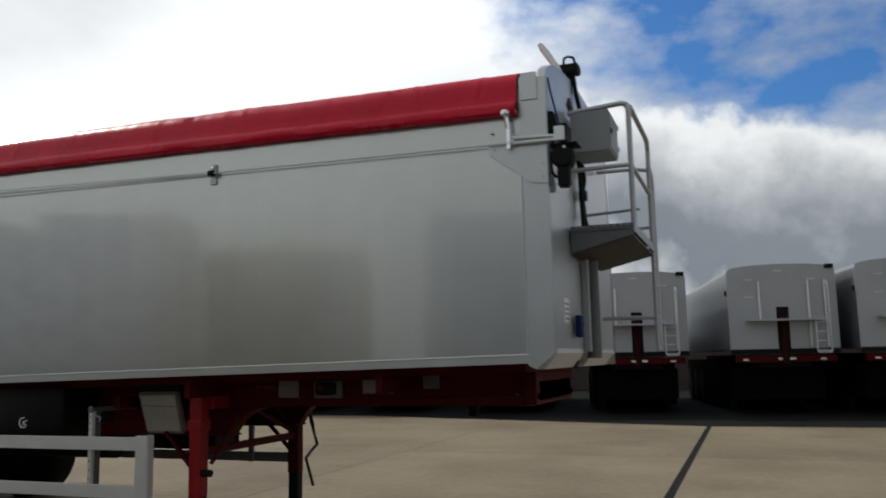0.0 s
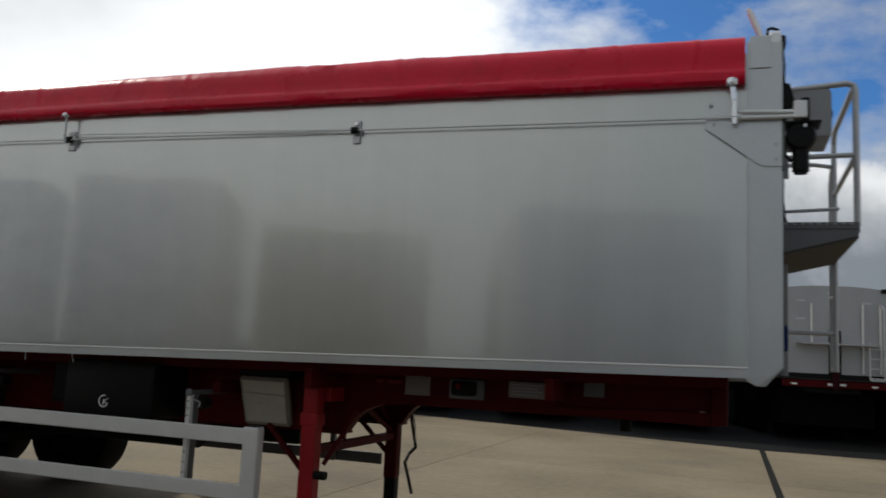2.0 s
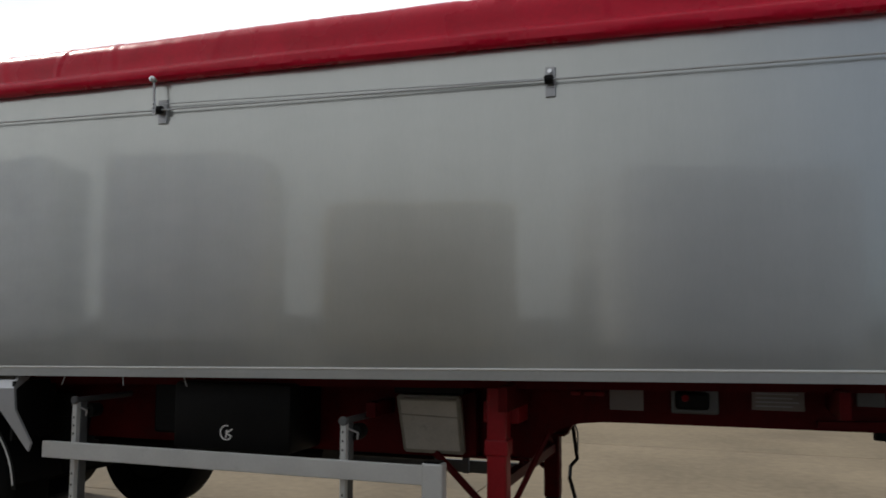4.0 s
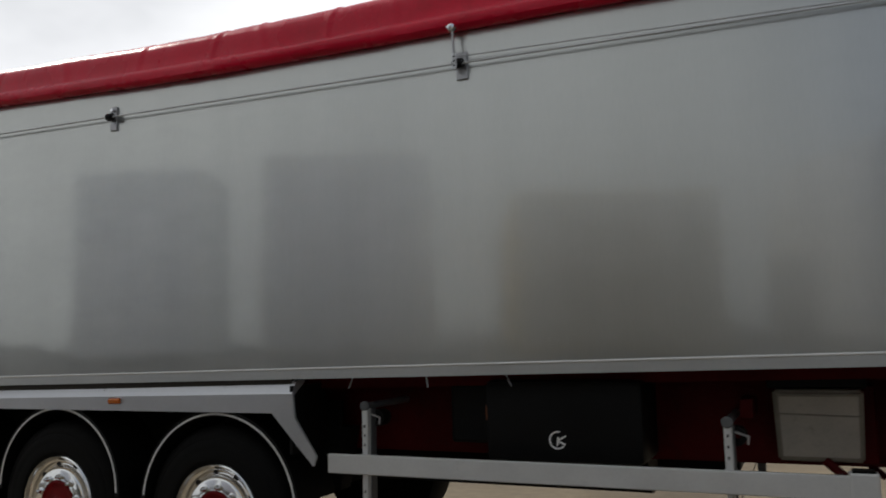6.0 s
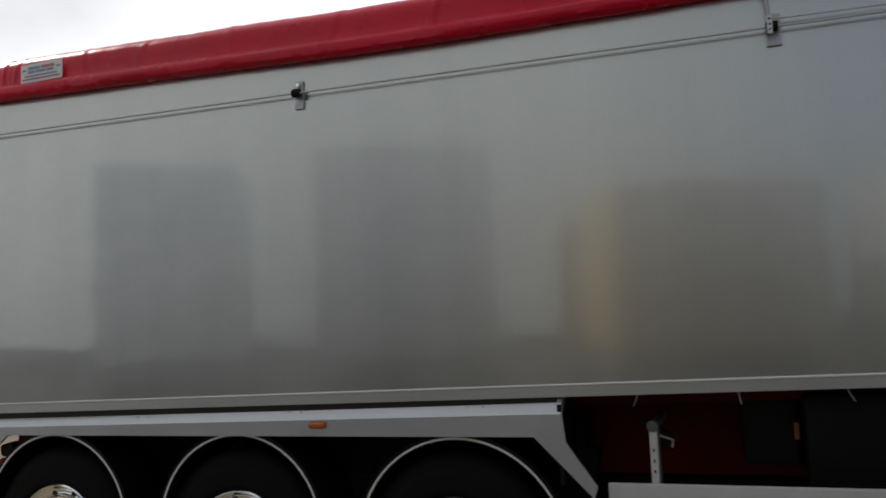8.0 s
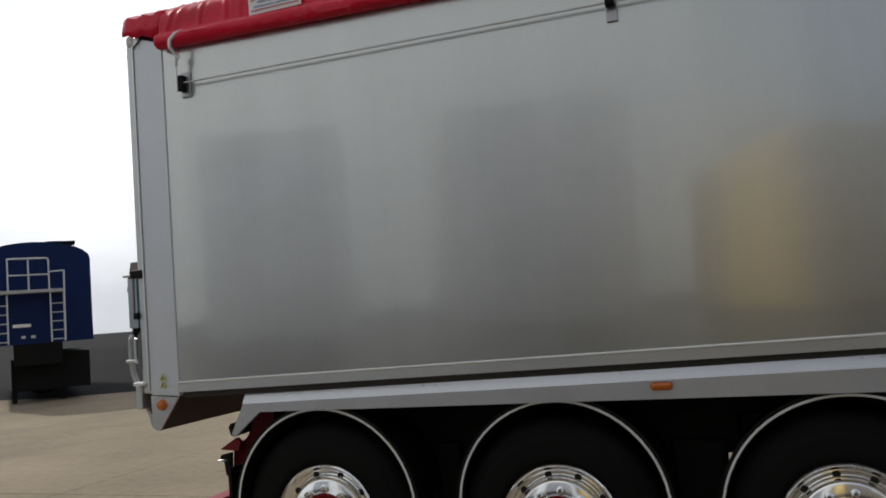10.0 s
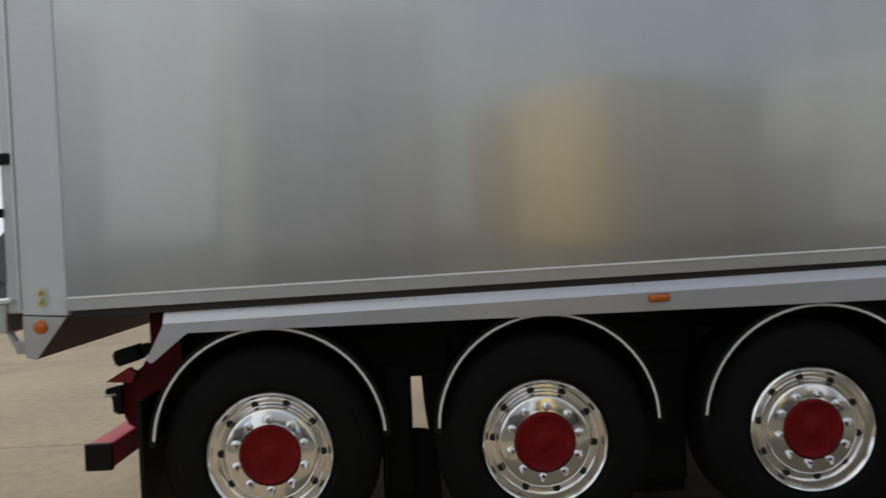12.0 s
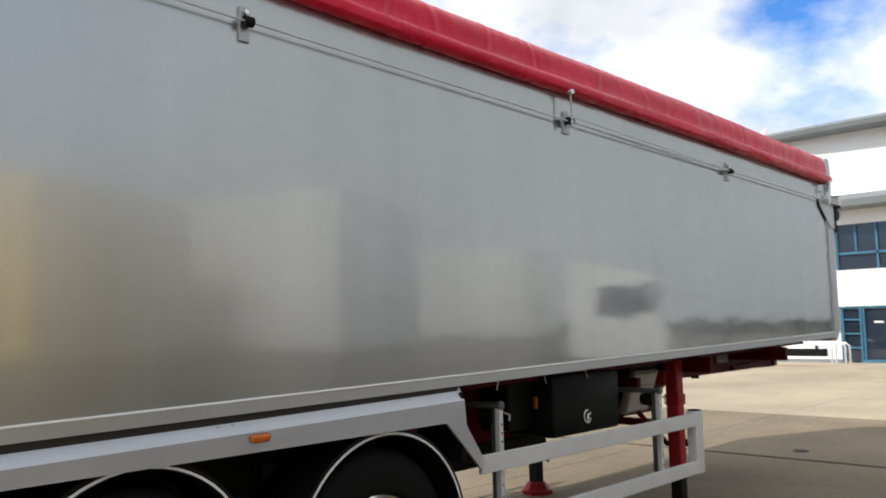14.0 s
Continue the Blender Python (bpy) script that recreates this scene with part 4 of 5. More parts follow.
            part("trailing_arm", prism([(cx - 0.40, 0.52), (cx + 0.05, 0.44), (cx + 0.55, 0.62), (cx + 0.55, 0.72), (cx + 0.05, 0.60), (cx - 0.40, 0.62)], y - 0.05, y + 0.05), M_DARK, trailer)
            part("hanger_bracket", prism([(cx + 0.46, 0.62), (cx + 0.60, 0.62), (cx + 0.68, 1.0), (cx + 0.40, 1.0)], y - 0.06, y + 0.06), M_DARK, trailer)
    # dark plate added to narrow the lit gap
    part("gap_edge_fill", prism([(2.45, 0.80), (2.322, 0.80), (2.330, 0.66), (2.338, 0.58), (2.350, 0.50), (2.35, 0.44), (2.45, 0.44)], 0.47, 0.49), M_DARK, trailer)
    # dark sheets added in place of the shade behind the wheels
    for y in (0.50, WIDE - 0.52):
        part("bay_shade_sheet", boxm(1.15, 4.80, y, y + 0.02, 0.78, 1.16), M_DARK, trailer)
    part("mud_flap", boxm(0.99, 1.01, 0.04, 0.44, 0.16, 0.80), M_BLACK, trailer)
    part("mud_flap", boxm(0.99, 1.01, WIDE - 0.44, WIDE - 0.04, 0.16, 0.80), M_BLACK, trailer)


def chassis():
    # beams and cross members take the shade-darkened red
    for y in (0.66, 1.76):
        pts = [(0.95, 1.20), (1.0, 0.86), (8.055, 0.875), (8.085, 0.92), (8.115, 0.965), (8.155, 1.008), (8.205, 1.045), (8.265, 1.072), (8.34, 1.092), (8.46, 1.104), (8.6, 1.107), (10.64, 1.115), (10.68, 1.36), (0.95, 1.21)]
        part("main_beam", prism(pts, y, y + 0.10), M_SHADERED, trailer, "red chassis beam, coloured dark for the shade beneath")
        part("beam_flange", prism([(1.0, 0.85), (8.05, 0.865), (8.05, 0.88), (1.0, 0.87)], y - 0.05, y + 0.15), M_SHADERED, trailer)
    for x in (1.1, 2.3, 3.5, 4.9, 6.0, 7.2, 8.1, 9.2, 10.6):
        part("cross_member", boxm(x, x + 0.10, 0.70, 1.80, 1.02 + 0.012 * x, 1.16 + 0.012 * x), M_SHADERED, trailer)
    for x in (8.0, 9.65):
        part("outrigger", boxm(x, x + 0.05, 0.10, 0.66, z_bot(x) - 0.14, z_bot(x) - 0.01), M_SHADERED, trailer)
    part("web_shield", boxm(4.82, 7.40, 0.60, 0.62, 0.87, 1.29), M_SHADERED, trailer)
    part("coupling_plate", prism([(9.6, 1.13), (10.64, 1.11), (10.70, 1.16), (10.70, 1.20), (9.6, 1.16)], 0.62, 1.90), M_SHADERED, trailer)
    part("front_beam", boxm(10.60, 10.70, 0.60, 1.90, 1.12, 1.36, 0.01), M_SHADERED, trailer)
    part("king_pin", tubem((10.0, 1.25, 1.0), (10.0, 1.25, 1.15), 0.045, 14), M_DARK, trailer)
    # plates on the beam
    for x0, x1, z0, z1, lab in ((8.515, 8.705, 1.180, 1.315, "pale data plate"), (9.280, 9.545, 1.208, 1.318, "white maker's plate with faint lines"), (9.795, 9.93, 1.245, 1.365, "dull metal plate")):
        p = part("plate", boxm(x0, x1, 0.645, 0.655, z0, z1, 0.003), M_DULLPLATE if x0 < 9.7 else M_DKGREY, trailer, lab)
        if x0 > 9 and x0 < 9.7:
            for k in range(4):
                part("line", boxm(x0 + 0.02, x1 - 0.03 - 0.03 * (k % 2), 0.642, 0.6445, z1 - 0.025 - 0.022 * k, z1 - 0.018 - 0.022 * k), M_GREY, p)
    part("reflector", boxm(10.53, 10.57, 0.64, 0.66, 1.16, 1.20, 0.006), M_PLATE, trailer)
    vb = part("valve_box", boxm(8.855, 9.11, 0.62, 0.66, 1.175, 1.315, 0.012), M_DKGREY, trailer, "dark valve recess with a metal rim")
    part("valve_body", boxm(8.88, 9.06, 0.60, 0.625, 1.20, 1.30, 0.02), M_BLACK, vb)
    part("valve_knob", lathe([(0.0, -0.03), (0.018, -0.028), (0.022, 0.0)], 12, (8.935, 0.60, 1.265)), M_HUBRED, vb)
    for x in (8.29, 8.37, 8.43):
        part("side_reflector", boxm(x, x + 0.055, 0.64, 0.66, 1.255, 1.28, 0.006), M_RED, trailer)
    # rear end gear
    part("rear_hinge", prism([(0.82, 0.86), (0.81, 0.695), (0.84, 0.63), (0.92, 0.60), (1.12, 0.60), (1.12, 1.10), (0.98, 1.20), (0.97, 1.0), (0.92, 0.92)], 0.34, 0.75), M_SHADERED, trailer)
    part("rear_hinge", prism([(0.93, 1.10), (0.96, 1.20), (1.12, 1.1), (1.10, 0.62), (1.0, 0.60), (0.95, 0.72), (0.86, 0.80), (0.95, 0.85), (0.97, 0.95)], 1.75, 1.95), M_SHADERED, trailer)
    part("rear_lamp", prism([(0.748, 0.994), (0.875, 1.026), (0.900, 0.951), (0.769, 0.914)], 0.38, 0.52, bevel=0.012), M_BLACK, trailer)
    part("lamp_stay", boxm(0.945, 1.03, 0.40, 0.46, 1.0, 1.20, 0.008), M_BLACK, trailer)
    part("lamp_arm", boxm(0.90, 0.99, 0.41, 0.45, 0.97, 1.03, 0.008), M_BLACK, trailer)
    part("hinge_fin", prism([(0.748, 0.857), (0.865, 0.925), (0.90, 0.90), (0.88, 0.848)], 0.30, 0.335), M_RED, trailer)
    part("lamp_bracket", prism([(0.743, 0.822), (0.743, 0.79), (0.78, 0.788), (0.778, 0.70), (0.82, 0.688), (0.825, 0.84)], 0.30, 0.33, bevel=0.006), M_BLACK, trailer)
    part("catch_bar", tubem((0.74, 0.29, 0.79), (0.80, 0.29, 0.795), 0.006, 6), M_STEEL, trailer)
    part("rear_bumper", boxm(0.72, 0.84, 0.10, WIDE - 0.10, 0.475, 0.595, 0.01), M_BUMPER, trailer)
    part("bumper_cap", boxm(0.715, 0.845, 0.085, 0.12, 0.47, 0.60, 0.008), M_BLACK, trailer)
    part("bumper_arm", prism([(0.70, 0.47), (0.74, 0.56), (1.05, 0.80), (1.05, 0.66)], 0.50, 0.58), M_RED, trailer)


def black_box():
    b = part("storage_box", boxm(5.87, 6.70, 0.19, 0.60, 0.885, 1.30, 0.03), M_BLACK, trailer, "glossy black storage box with small round white emblem", smooth=True)
    em = part("emblem", arc_band(6.265, 1.0, 0.038, 0.046, 75, 318, 0.184, 0.188), M_PLATE, b, "round white emblem of plain strokes")
    part("stroke", prism([(6.262, 1.003), (6.306, 1.026), (6.310, 1.018), (6.266, 0.994)], 0.184, 0.188), M_PLATE, em)
    part("stroke", prism([(6.258, 0.972), (6.266, 0.970), (6.272, 1.016), (6.263, 1.016)], 0.184, 0.188), M_PLATE, em)
    part("stroke", prism([(6.268, 0.999), (6.306, 0.982), (6.302, 0.974), (6.264, 0.992)], 0.184, 0.188), M_PLATE, em)
    part("air_tank", tubem((4.84, 0.95, 0.77), (6.6, 0.95, 0.77), 0.15, 18), M_BLACK, trailer)
    part("drop_strap", boxm(5.60, 5.86, 0.35, 0.60, 0.95, 1.28, 0.02), M_BLACK, trailer)
    part("amber_reflector", boxm(5.83, 5.855, 0.30, 0.33, 1.08, 1.16, 0.006), M_DULLAMBER, trailer)
    # pale board
    bm = bmesh.new()
    q = [(7.285, 0.405, 1.240), (7.685, 0.405, 1.240), (7.676, 0.525, 0.890), (7.292, 0.525, 0.890)]
    vs = [bm.verts.new(v) for v in q] + [bm.verts.new((x, y + 0.06, z + 0.01)) for x, y, z in q]
    for f in ((0, 1, 2, 3), (7, 6, 5, 4), (0, 4, 5, 1), (1, 5, 6, 2), (2, 6, 7, 3), (3, 7, 4, 0)):
        bm.faces.new([vs[i] for i in f])
    bmesh.ops.bevel(bm, geom=bm.edges[:], offset=0.012, segments=2, affect="EDGES")
    wb = part("side_locker", bm, M_RIM, trailer, "dusty cream locker with a dark rim")
    bm = bmesh.new()
    q = [(7.305, 0.409, 1.226), (7.668, 0.409, 1.226), (7.660, 0.514, 0.910), (7.310, 0.514, 0.910)]
    vs = [bm.verts.new((x, y - 0.002, z)) for x, y, z in q] + [bm.verts.new((x, y + 0.03, z + 0.006)) for x, y, z in q]
    for f in ((0, 1, 2, 3), (7, 6, 5, 4), (0, 4, 5, 1), (1, 5, 6, 2), (2, 6, 7, 3), (3, 7, 4, 0)):
        bm.faces.new([vs[i] for i in f])
    bmesh.ops.bevel(bm, geom=bm.edges[:], offset=0.006, segments=2, affect="EDGES")
    part("door", bm, M_CREAM, wb)
    part("door_seam", tubem((7.30, 0.438, 1.128), (7.672, 0.440, 1.118), 0.004, 6), M_RIM, wb)
    part("hinge_strip", tubem((7.315, 0.402, 1.220), (7.66, 0.402, 1.222), 0.007, 6), M_RIM, wb)
    part("locker_frame", boxm(7.60, 7.74, 0.56, 0.64, 0.88, 1.26, 0.01), M_SHADERED, trailer)
    for x, lean in ((5.13, -0.023), (5.58, 0.012), (6.03, 0.030)):
        part("hook", pipe([(x + 0.015, 0.05, z_bead(x) - 0.055), (x + 0.015 + 0.6 * lean, 0.047, z_bead(x) - 0.095), (x + 0.015 + lean, 0.045, z_bead(x) - 0.115)], 0.0035, 6), M_STEEL, trailer)


def side_guard():
    g = part("side_guard_rail", boxm(4.98, 7.60, 0.048, 0.078, 0.800, 0.905, 0.006), M_GUARD, trailer, "pale grey aluminium side guard rail")
    part("side_guard_rail", boxm(4.98, 7.60, 0.048, 0.078, 0.430, 0.532, 0.006), M_GUARD, trailer, "pale grey aluminium side guard rail")
    part("side_guard_end", boxm(7.585, 7.705, 0.044, 0.13, 0.425, 0.920, 0.012), M_GUARD, trailer)
    part("end_cap", boxm(7.60, 7.69, 0.05, 0.125, 0.918, 0.928), M_BLACK, trailer)
    for x, top in ((5.20, 1.155), (7.10, 1.105)):
        u = part("guard_upright", boxm(x - 0.018, x + 0.018, 0.080, 0.12, 0.43, top, 0.006), M_GUARD, trailer)
        part("upright_flange", boxm(x + 0.014, x + 0.024, 0.115, 0.175, 0.50, top - 0.005, 0.003), M_DKGREY, u)
        part("spring_coil", lathe([(0.020, -0.05), (0.045, -0.045), (0.048, 0.0), (0.045, 0.045), (0.020, 0.05)], 16, (x + 0.03, 0.21, top - 0.06)), M_DARK, u)
        for z in (0.56, 0.63, 0.70, 0.95, 1.0, 1.05):
            part("slot", boxm(x - 0.004, x + 0.004, 0.0775, 0.081, z, z + 0.014), M_INK, u)
        part("pivot", tubem((x, 0.07, top + 0.01), (x, 0.60, top + 0.01), 0.020, 12), M_DKGREY, u)
        part("pivot_eye", lathe([(0.012, -0.012), (0.026, -0.010), (0.028, 0.0), (0.026, 0.012)], 14, (x, 0.085, top + 0.012)), M_DKGREY, u)
        part("pull_pin", pipe([(x + 0.03, 0.09, top - 0.03), (x + 0.09, 0.09, top - 0.05), (x + 0.085, 0.09, top - 0.085)], 0.0055, 6), M_STEEL, u)
    # far rails and uprights coloured dark grey for the shade on them
    for z0, z1 in ((0.800, 0.905), (0.430, 0.532)):
        part("side_guard_rail", boxm(4.98, 7.60, WIDE - 0.078, WIDE - 0.048, z0, z1, 0.006), M_DKGREY, trailer)
    for x in (5.20, 7.10):
        part("guard_upright", boxm(x - 0.028, x + 0.028, WIDE - 0.12, WIDE - 0.080, 0.43, 1.16, 0.006), M_DKGREY, trailer)
    # unseen box, added to shade the ground under the trailer
    part("storage_box", boxm(5.6, 7.0, WIDE - 0.60, WIDE - 0.16, 0.60, 1.28, 0.03), M_BLACK, trailer)
    part("end_cap", boxm(4.970, 4.982, 0.046, 0.080, 0.43, 0.532), M_BLACK, trailer)


def landing_gear():
    # near leg in bright red, far leg in the shade-darkened red
    for y, paint in ((0.40, M_LEGRED), (1.92, M_SHADERED)):
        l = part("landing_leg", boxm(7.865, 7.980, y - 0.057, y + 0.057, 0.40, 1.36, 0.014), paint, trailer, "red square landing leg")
        part("leg_collar", boxm(7.855, 7.990, y - 0.067, y + 0.067, 0.93, 1.02, 0.010), paint, l)
        part("inner_leg", boxm(7.875, 7.975, y - 0.05, y + 0.05, 0.10, 0.42, 0.006), M_DARK, l)
        part("foot_plate", prism([(7.925 + 0.155 * math.cos(radians(a + 22.5)), y + 0.155 * math.sin(radians(a + 22.5))) for a in range(0, 360, 45)], 0.0, 0.045, "z", bevel=0.006), M_LEGRED, l, "eight-sided red foot")
        part("foot", tubem((7.925, y, 0.04), (7.925, y, 0.115), 0.135, 8, 0.085), M_LEGRED, l)
        part("leg_brace", tubem((7.85, y + 0.05, 0.60), (7.50, y + 0.12, 0.90), 0.022, 8), M_SHADERED, trailer)
        if y < 1:
            part("leg_brace", tubem((8.00, y + 0.06, 0.66), (8.17, y + 0.20, 1.04), 0.017, 8), M_SHADERED, trailer)
    part("leg_bolt", tubem((7.99, 0.36, 0.60), (8.075, 0.36, 0.60), 0.030, 10), M_DARK, trailer)
    part("leg_bracket", boxm(7.82, 8.03, 0.44, 0.68, 1.10, 1.22, 0.008), M_LEGRED, trailer)
    part("outrigger", boxm(7.14, 7.20, 0.30, 0.66, 1.115, 1.205, 0.006), M_SHADERED, trailer)
    part("locker_hood", boxm(7.26, 7.70, 0.44, 0.64, 1.25, 1.315, 0.01), M_BLACK, trailer)
    part("cross_tube", boxm(7.895, 7.955, 0.46, 1.87, 0.73, 0.79), M_SHADERED, trailer)
    part("cross_brace", tubem((7.925, 0.95, 1.16), (7.925, 1.86, 0.80), 0.020, 8), M_SHADERED, trailer)
    part("cross_brace", tubem((7.925, 1.40, 1.16), (7.925, 1.86, 0.84), 0.016, 8), M_SHADERED, trailer)
    part("cross_brace", tubem((7.925, 0.93, 1.10), (7.925, 0.93, 0.79), 0.016, 8), M_SHADERED, trailer)
    part("crank_handle", pipe([(8.03, 1.98, 1.08), (8.065, 1.97, 0.90), (8.075, 2.08, 0.655), (8.03, 2.05, 0.60), (8.05, 1.90, 0.54), (8.12, 1.92, 0.28)], 0.014, 8), M_DARK, trailer)
    part("air_line", pipe([(8.03, 1.99, 1.06), (8.10, 1.97, 0.86), (8.09, 2.02, 0.70)], 0.006, 6), M_DKGREY, trailer)


def front_end():
    # folded corner plate that carries the crank
    cp = part("corner_plate", prism([(10.573, z_rod(10.6) - 0.055), (10.875, 2.625), (10.985, 2.621), (10.985, z_rod(11) + 0.02), (10.573, z_rod(10.6) + 0.02)], -0.012, -0.004), M_ALUFRAME, trailer)
    for x, z in ((10.60, z_rod(10.6) + 0.09), (10.955, 2.75), (10.955, 2.66), (10.62, z_rod(10.6) - 0.03)):
        part("bolt", tubem((x, -0.016, z), (x, -0.003, z), 0.010, 8), M_STEEL, cp)
    part("plate_return", boxm(10.985, 11.0, -0.012, 0.05, 2.60, 2.87, 0.003), M_DKGREY, cp)
    part("plate_tail", prism([(0.0, 2.55), (0.06, 2.56), (0.07, 2.62), (0.0, 2.66)], 10.99, 11.02, "x"), M_DKGREY, cp)
    part("top_patch", boxm(10.815, 10.93, -0.012, -0.003, 3.205, 3.40, 0.003), M_ALUFRAME, trailer)
    part("crank_clamp", boxm(11.045, 11.115, -0.06, 0.04, 2.885, 2.985, 0.006), M_SILICON, trailer)
    part("clamp_frame", boxm(11.085, 11.128, -0.045, 0.12, 2.865, 3.005, 0.005), M_DARK, trailer)
    mo = part("gear_motor", tubem((11.085, 0.04, 2.60), (11.085, 0.04, 2.74), 0.046, 18), M_BLACK, trailer, "black electric sheet motor", smooth=True)
    part("motor_end", tubem((11.085, 0.04, 2.585), (11.085, 0.04, 2.605), 0.036, 18), M_BLACK, mo, smooth=True)
    part("gear_case", lathe([(0.0, -0.075), (0.07, -0.07), (0.082, -0.05), (0.082, 0.05), (0.07, 0.07), (0.0, 0.075)], 20, (11.085, 0.05, 2.795)), M_BLACK, mo, smooth=True)
    part("motor_flange", boxm(11.0, 11.19, -0.03, 0.13, 2.862, 2.876, 0.003), M_BLACK, mo)
    part("flange_bolt", tubem((11.105, -0.036, 2.845), (11.105, -0.026, 2.845), 0.010, 8), M_SILICON, mo)
    part("motor_cable", pipe([(11.06, 0.03, 2.665), (11.03, 0.03, 2.66), (11.005, 0.03, 2.69), (11.0, 0.04, 2.76)], 0.010), M_BLACK, mo)
    for dz in (0.0, 0.036):
        part("crank_tube", tubem((10.75, -0.04, z_rod(10.75) + dz - 0.004), (11.06, -0.04, z_rod(11.06) + dz * 0.7 - 0.004), 0.013, 10), M_SILICON, trailer)
    part("bracket_arm", prism([(10.985, 3.12), (11.03, 3.11), (11.06, 2.99), (11.0, 2.90), (10.985, 2.92)], 0.02, 0.12), M_DARK, trailer)
    # platform
    X, NEAR, FAR = 11.45, 0.655, 1.845
    deck = part("platform_deck", boxm(11.0, X, 0.60, 1.86, 2.385, 2.405, 0.003), M_GREY, trailer, "grey chequered steel platform")
    part("kick_edge", boxm(11.0, X + 0.004, 0.596, 0.604, 2.365, 2.405), M_DKGREY, deck)
    part("kick_edge", boxm(X, X + 0.008, 0.60, 1.86, 2.34, 2.405), M_GREY, deck)
    for k in range(9):
        part("tread", prism([(11.03 + 0.046 * k, 2.390), (11.055 + 0.046 * k, 2.390), (11.048 + 0.046 * k, 2.399), (11.037 + 0.046 * k, 2.399)], 0.588, 0.597), M_GREY, deck)
    # gussets and pan coloured darker for the shade below the deck
    for y in (0.606, 1.84):
        part("platform_gusset", prism([(11.0, 2.366), (X, 2.366), (X, 2.315), (11.0, 2.205)], y, y + 0.012), M_DKGREY, trailer)
    part("platform_pan", prism([(11.0, 2.195), (11.0, 2.21), (X, 2.32), (X, 2.305)], 0.60, 1.86), M_SHADEMETAL, trailer)
    tb = dict(r=0.020, seg=10)
    part("handrail", pipe([(11.0, NEAR, 3.275), (X - 0.05, NEAR, 3.305), (X - 0.012, NEAR, 3.292), (X, NEAR, 3.255), (X, NEAR, 2.39)], **tb), M_STEEL, trailer, "grey steel tube handrail", smooth=True)
    part("handrail", pipe([(X, NEAR, 3.262), (X, NEAR + 0.10, 3.30), (X, FAR - 0.12, 3.305), (X, FAR - 0.03, 3.285), (X, FAR, 3.22), (X, FAR, 1.50)], **tb), M_STEEL, trailer, "grey steel tube handrail", smooth=True)
    part("mid_rail", tubem((11.0, NEAR, 2.832), (X, NEAR, 2.84), 0.017), M_STEEL, trailer, smooth=True)
    part("mid_rail", tubem((X, NEAR, 2.84), (X, FAR, 2.828), 0.017), M_STEEL, trailer, smooth=True)
    part("mid_rail", pipe([(11.0, FAR, 3.07), (X - 0.14, FAR, 3.07), (X - 0.02, FAR, 3.05)], 0.017), M_STEEL, trailer, smooth=True)
    part("knee_rail", tubem((11.0, FAR, 2.535), (X, FAR, 2.55), 0.015), M_STEEL, trailer, smooth=True)
    for y in (1.30,):
        part("knee_rail", tubem((11.0, y, 2.60), (11.42, y, 2.62), 0.013), M_STEEL, trailer, smooth=True)
    part("ladder_rail", pipe([(X, FAR, 3.06), (X, FAR + 0.10, 3.05), (X, FAR + 0.20, 2.99), (X, FAR + 0.22, 2.90), (X, FAR + 0.22, 1.50)], **tb), M_STEEL, trailer, smooth=True)
    for k in range(4):
        part("ladder_rung", tubem((X, FAR, 1.52 + 0.27 * k), (X, FAR + 0.22, 1.52 + 0.27 * k), 0.014), M_STEEL, trailer)
    part("ladder_stay", tubem((11.0, FAR, 1.78), (X, FAR, 1.78), 0.017), M_STEEL, trailer)
    # grey box, tipping ram, hoses
    cb = part("control_box", boxm(11.02, 11.305, 0.64, 1.04, 2.965, 3.275, 0.008), M_BOXGREY, trailer, "plain grey steel control box")
    part("box_door", boxm(11.305, 11.313, 0.655, 1.025, 2.985, 3.255, 0.003), M_BOXGREY, cb)
    for z in (3.03, 3.20):
        part("box_hinge", tubem((11.315, 1.02, z), (11.315, 1.02, z + 0.04), 0.008, 8), M_STEEL, cb)
    part("box_latch", boxm(11.313, 11.322, 0.68, 0.71, 3.10, 3.14, 0.003), M_DARK, cb)
    part("ram_guide", boxm(10.987, 11.04, 0.98, 1.05, 1.50, 2.24, 0.006), M_GREY, trailer)
    part("tipping_ram", tubem((11.03, 1.20, 1.45), (11.03, 1.20, 2.30), 0.055, 18), M_DKGREY, trailer, smooth=True)
    part("hose", pipe([(11.0, 0.92, 3.70), (11.01, 1.0, 3.52), (11.03, 1.02, 3.40), (11.02, 1.04, 3.30)], 0.018), M_BLACK, trailer, smooth=True)
    part("hose", pipe([(11.02, 1.02, 2.97), (11.03, 1.06, 2.85), (11.02, 0.99, 2.70), (11.04, 0.96, 2.50), (11.06, 0.98, 2.41)], 0.022), M_BLACK, trailer, smooth=True)
    part("hose", pipe([(11.02, 0.92, 2.97), (11.03, 0.90, 2.80), (11.03, 0.93, 2.60), (11.04, 0.92, 2.41)], 0.018), M_BLACK, trailer, smooth=True)
    part("hose", pipe([(10.99, 0.06, 3.37), (11.005, 0.10, 3.25), (11.01, 0.28, 3.10), (11.015, 0.45, 3.02)], 0.007), M_BLACK, trailer)
    part("hose_clip", boxm(10.987, 11.03, 1.14, 1.20, 2.70, 2.78, 0.006), M_BLUE, trailer)
    part("arch_hatch", prism([(0.70, 3.36), (0.86, 3.30), (0.93, 3.36), (0.78, 3.44)], 10.984, 10.999, "x", bevel=0.003), M_DARK, trailer)
    part("hose_end", boxm(11.0, 11.05, 0.60, 0.70, 1.60, 1.76, 0.012), M_BLUE, trailer)
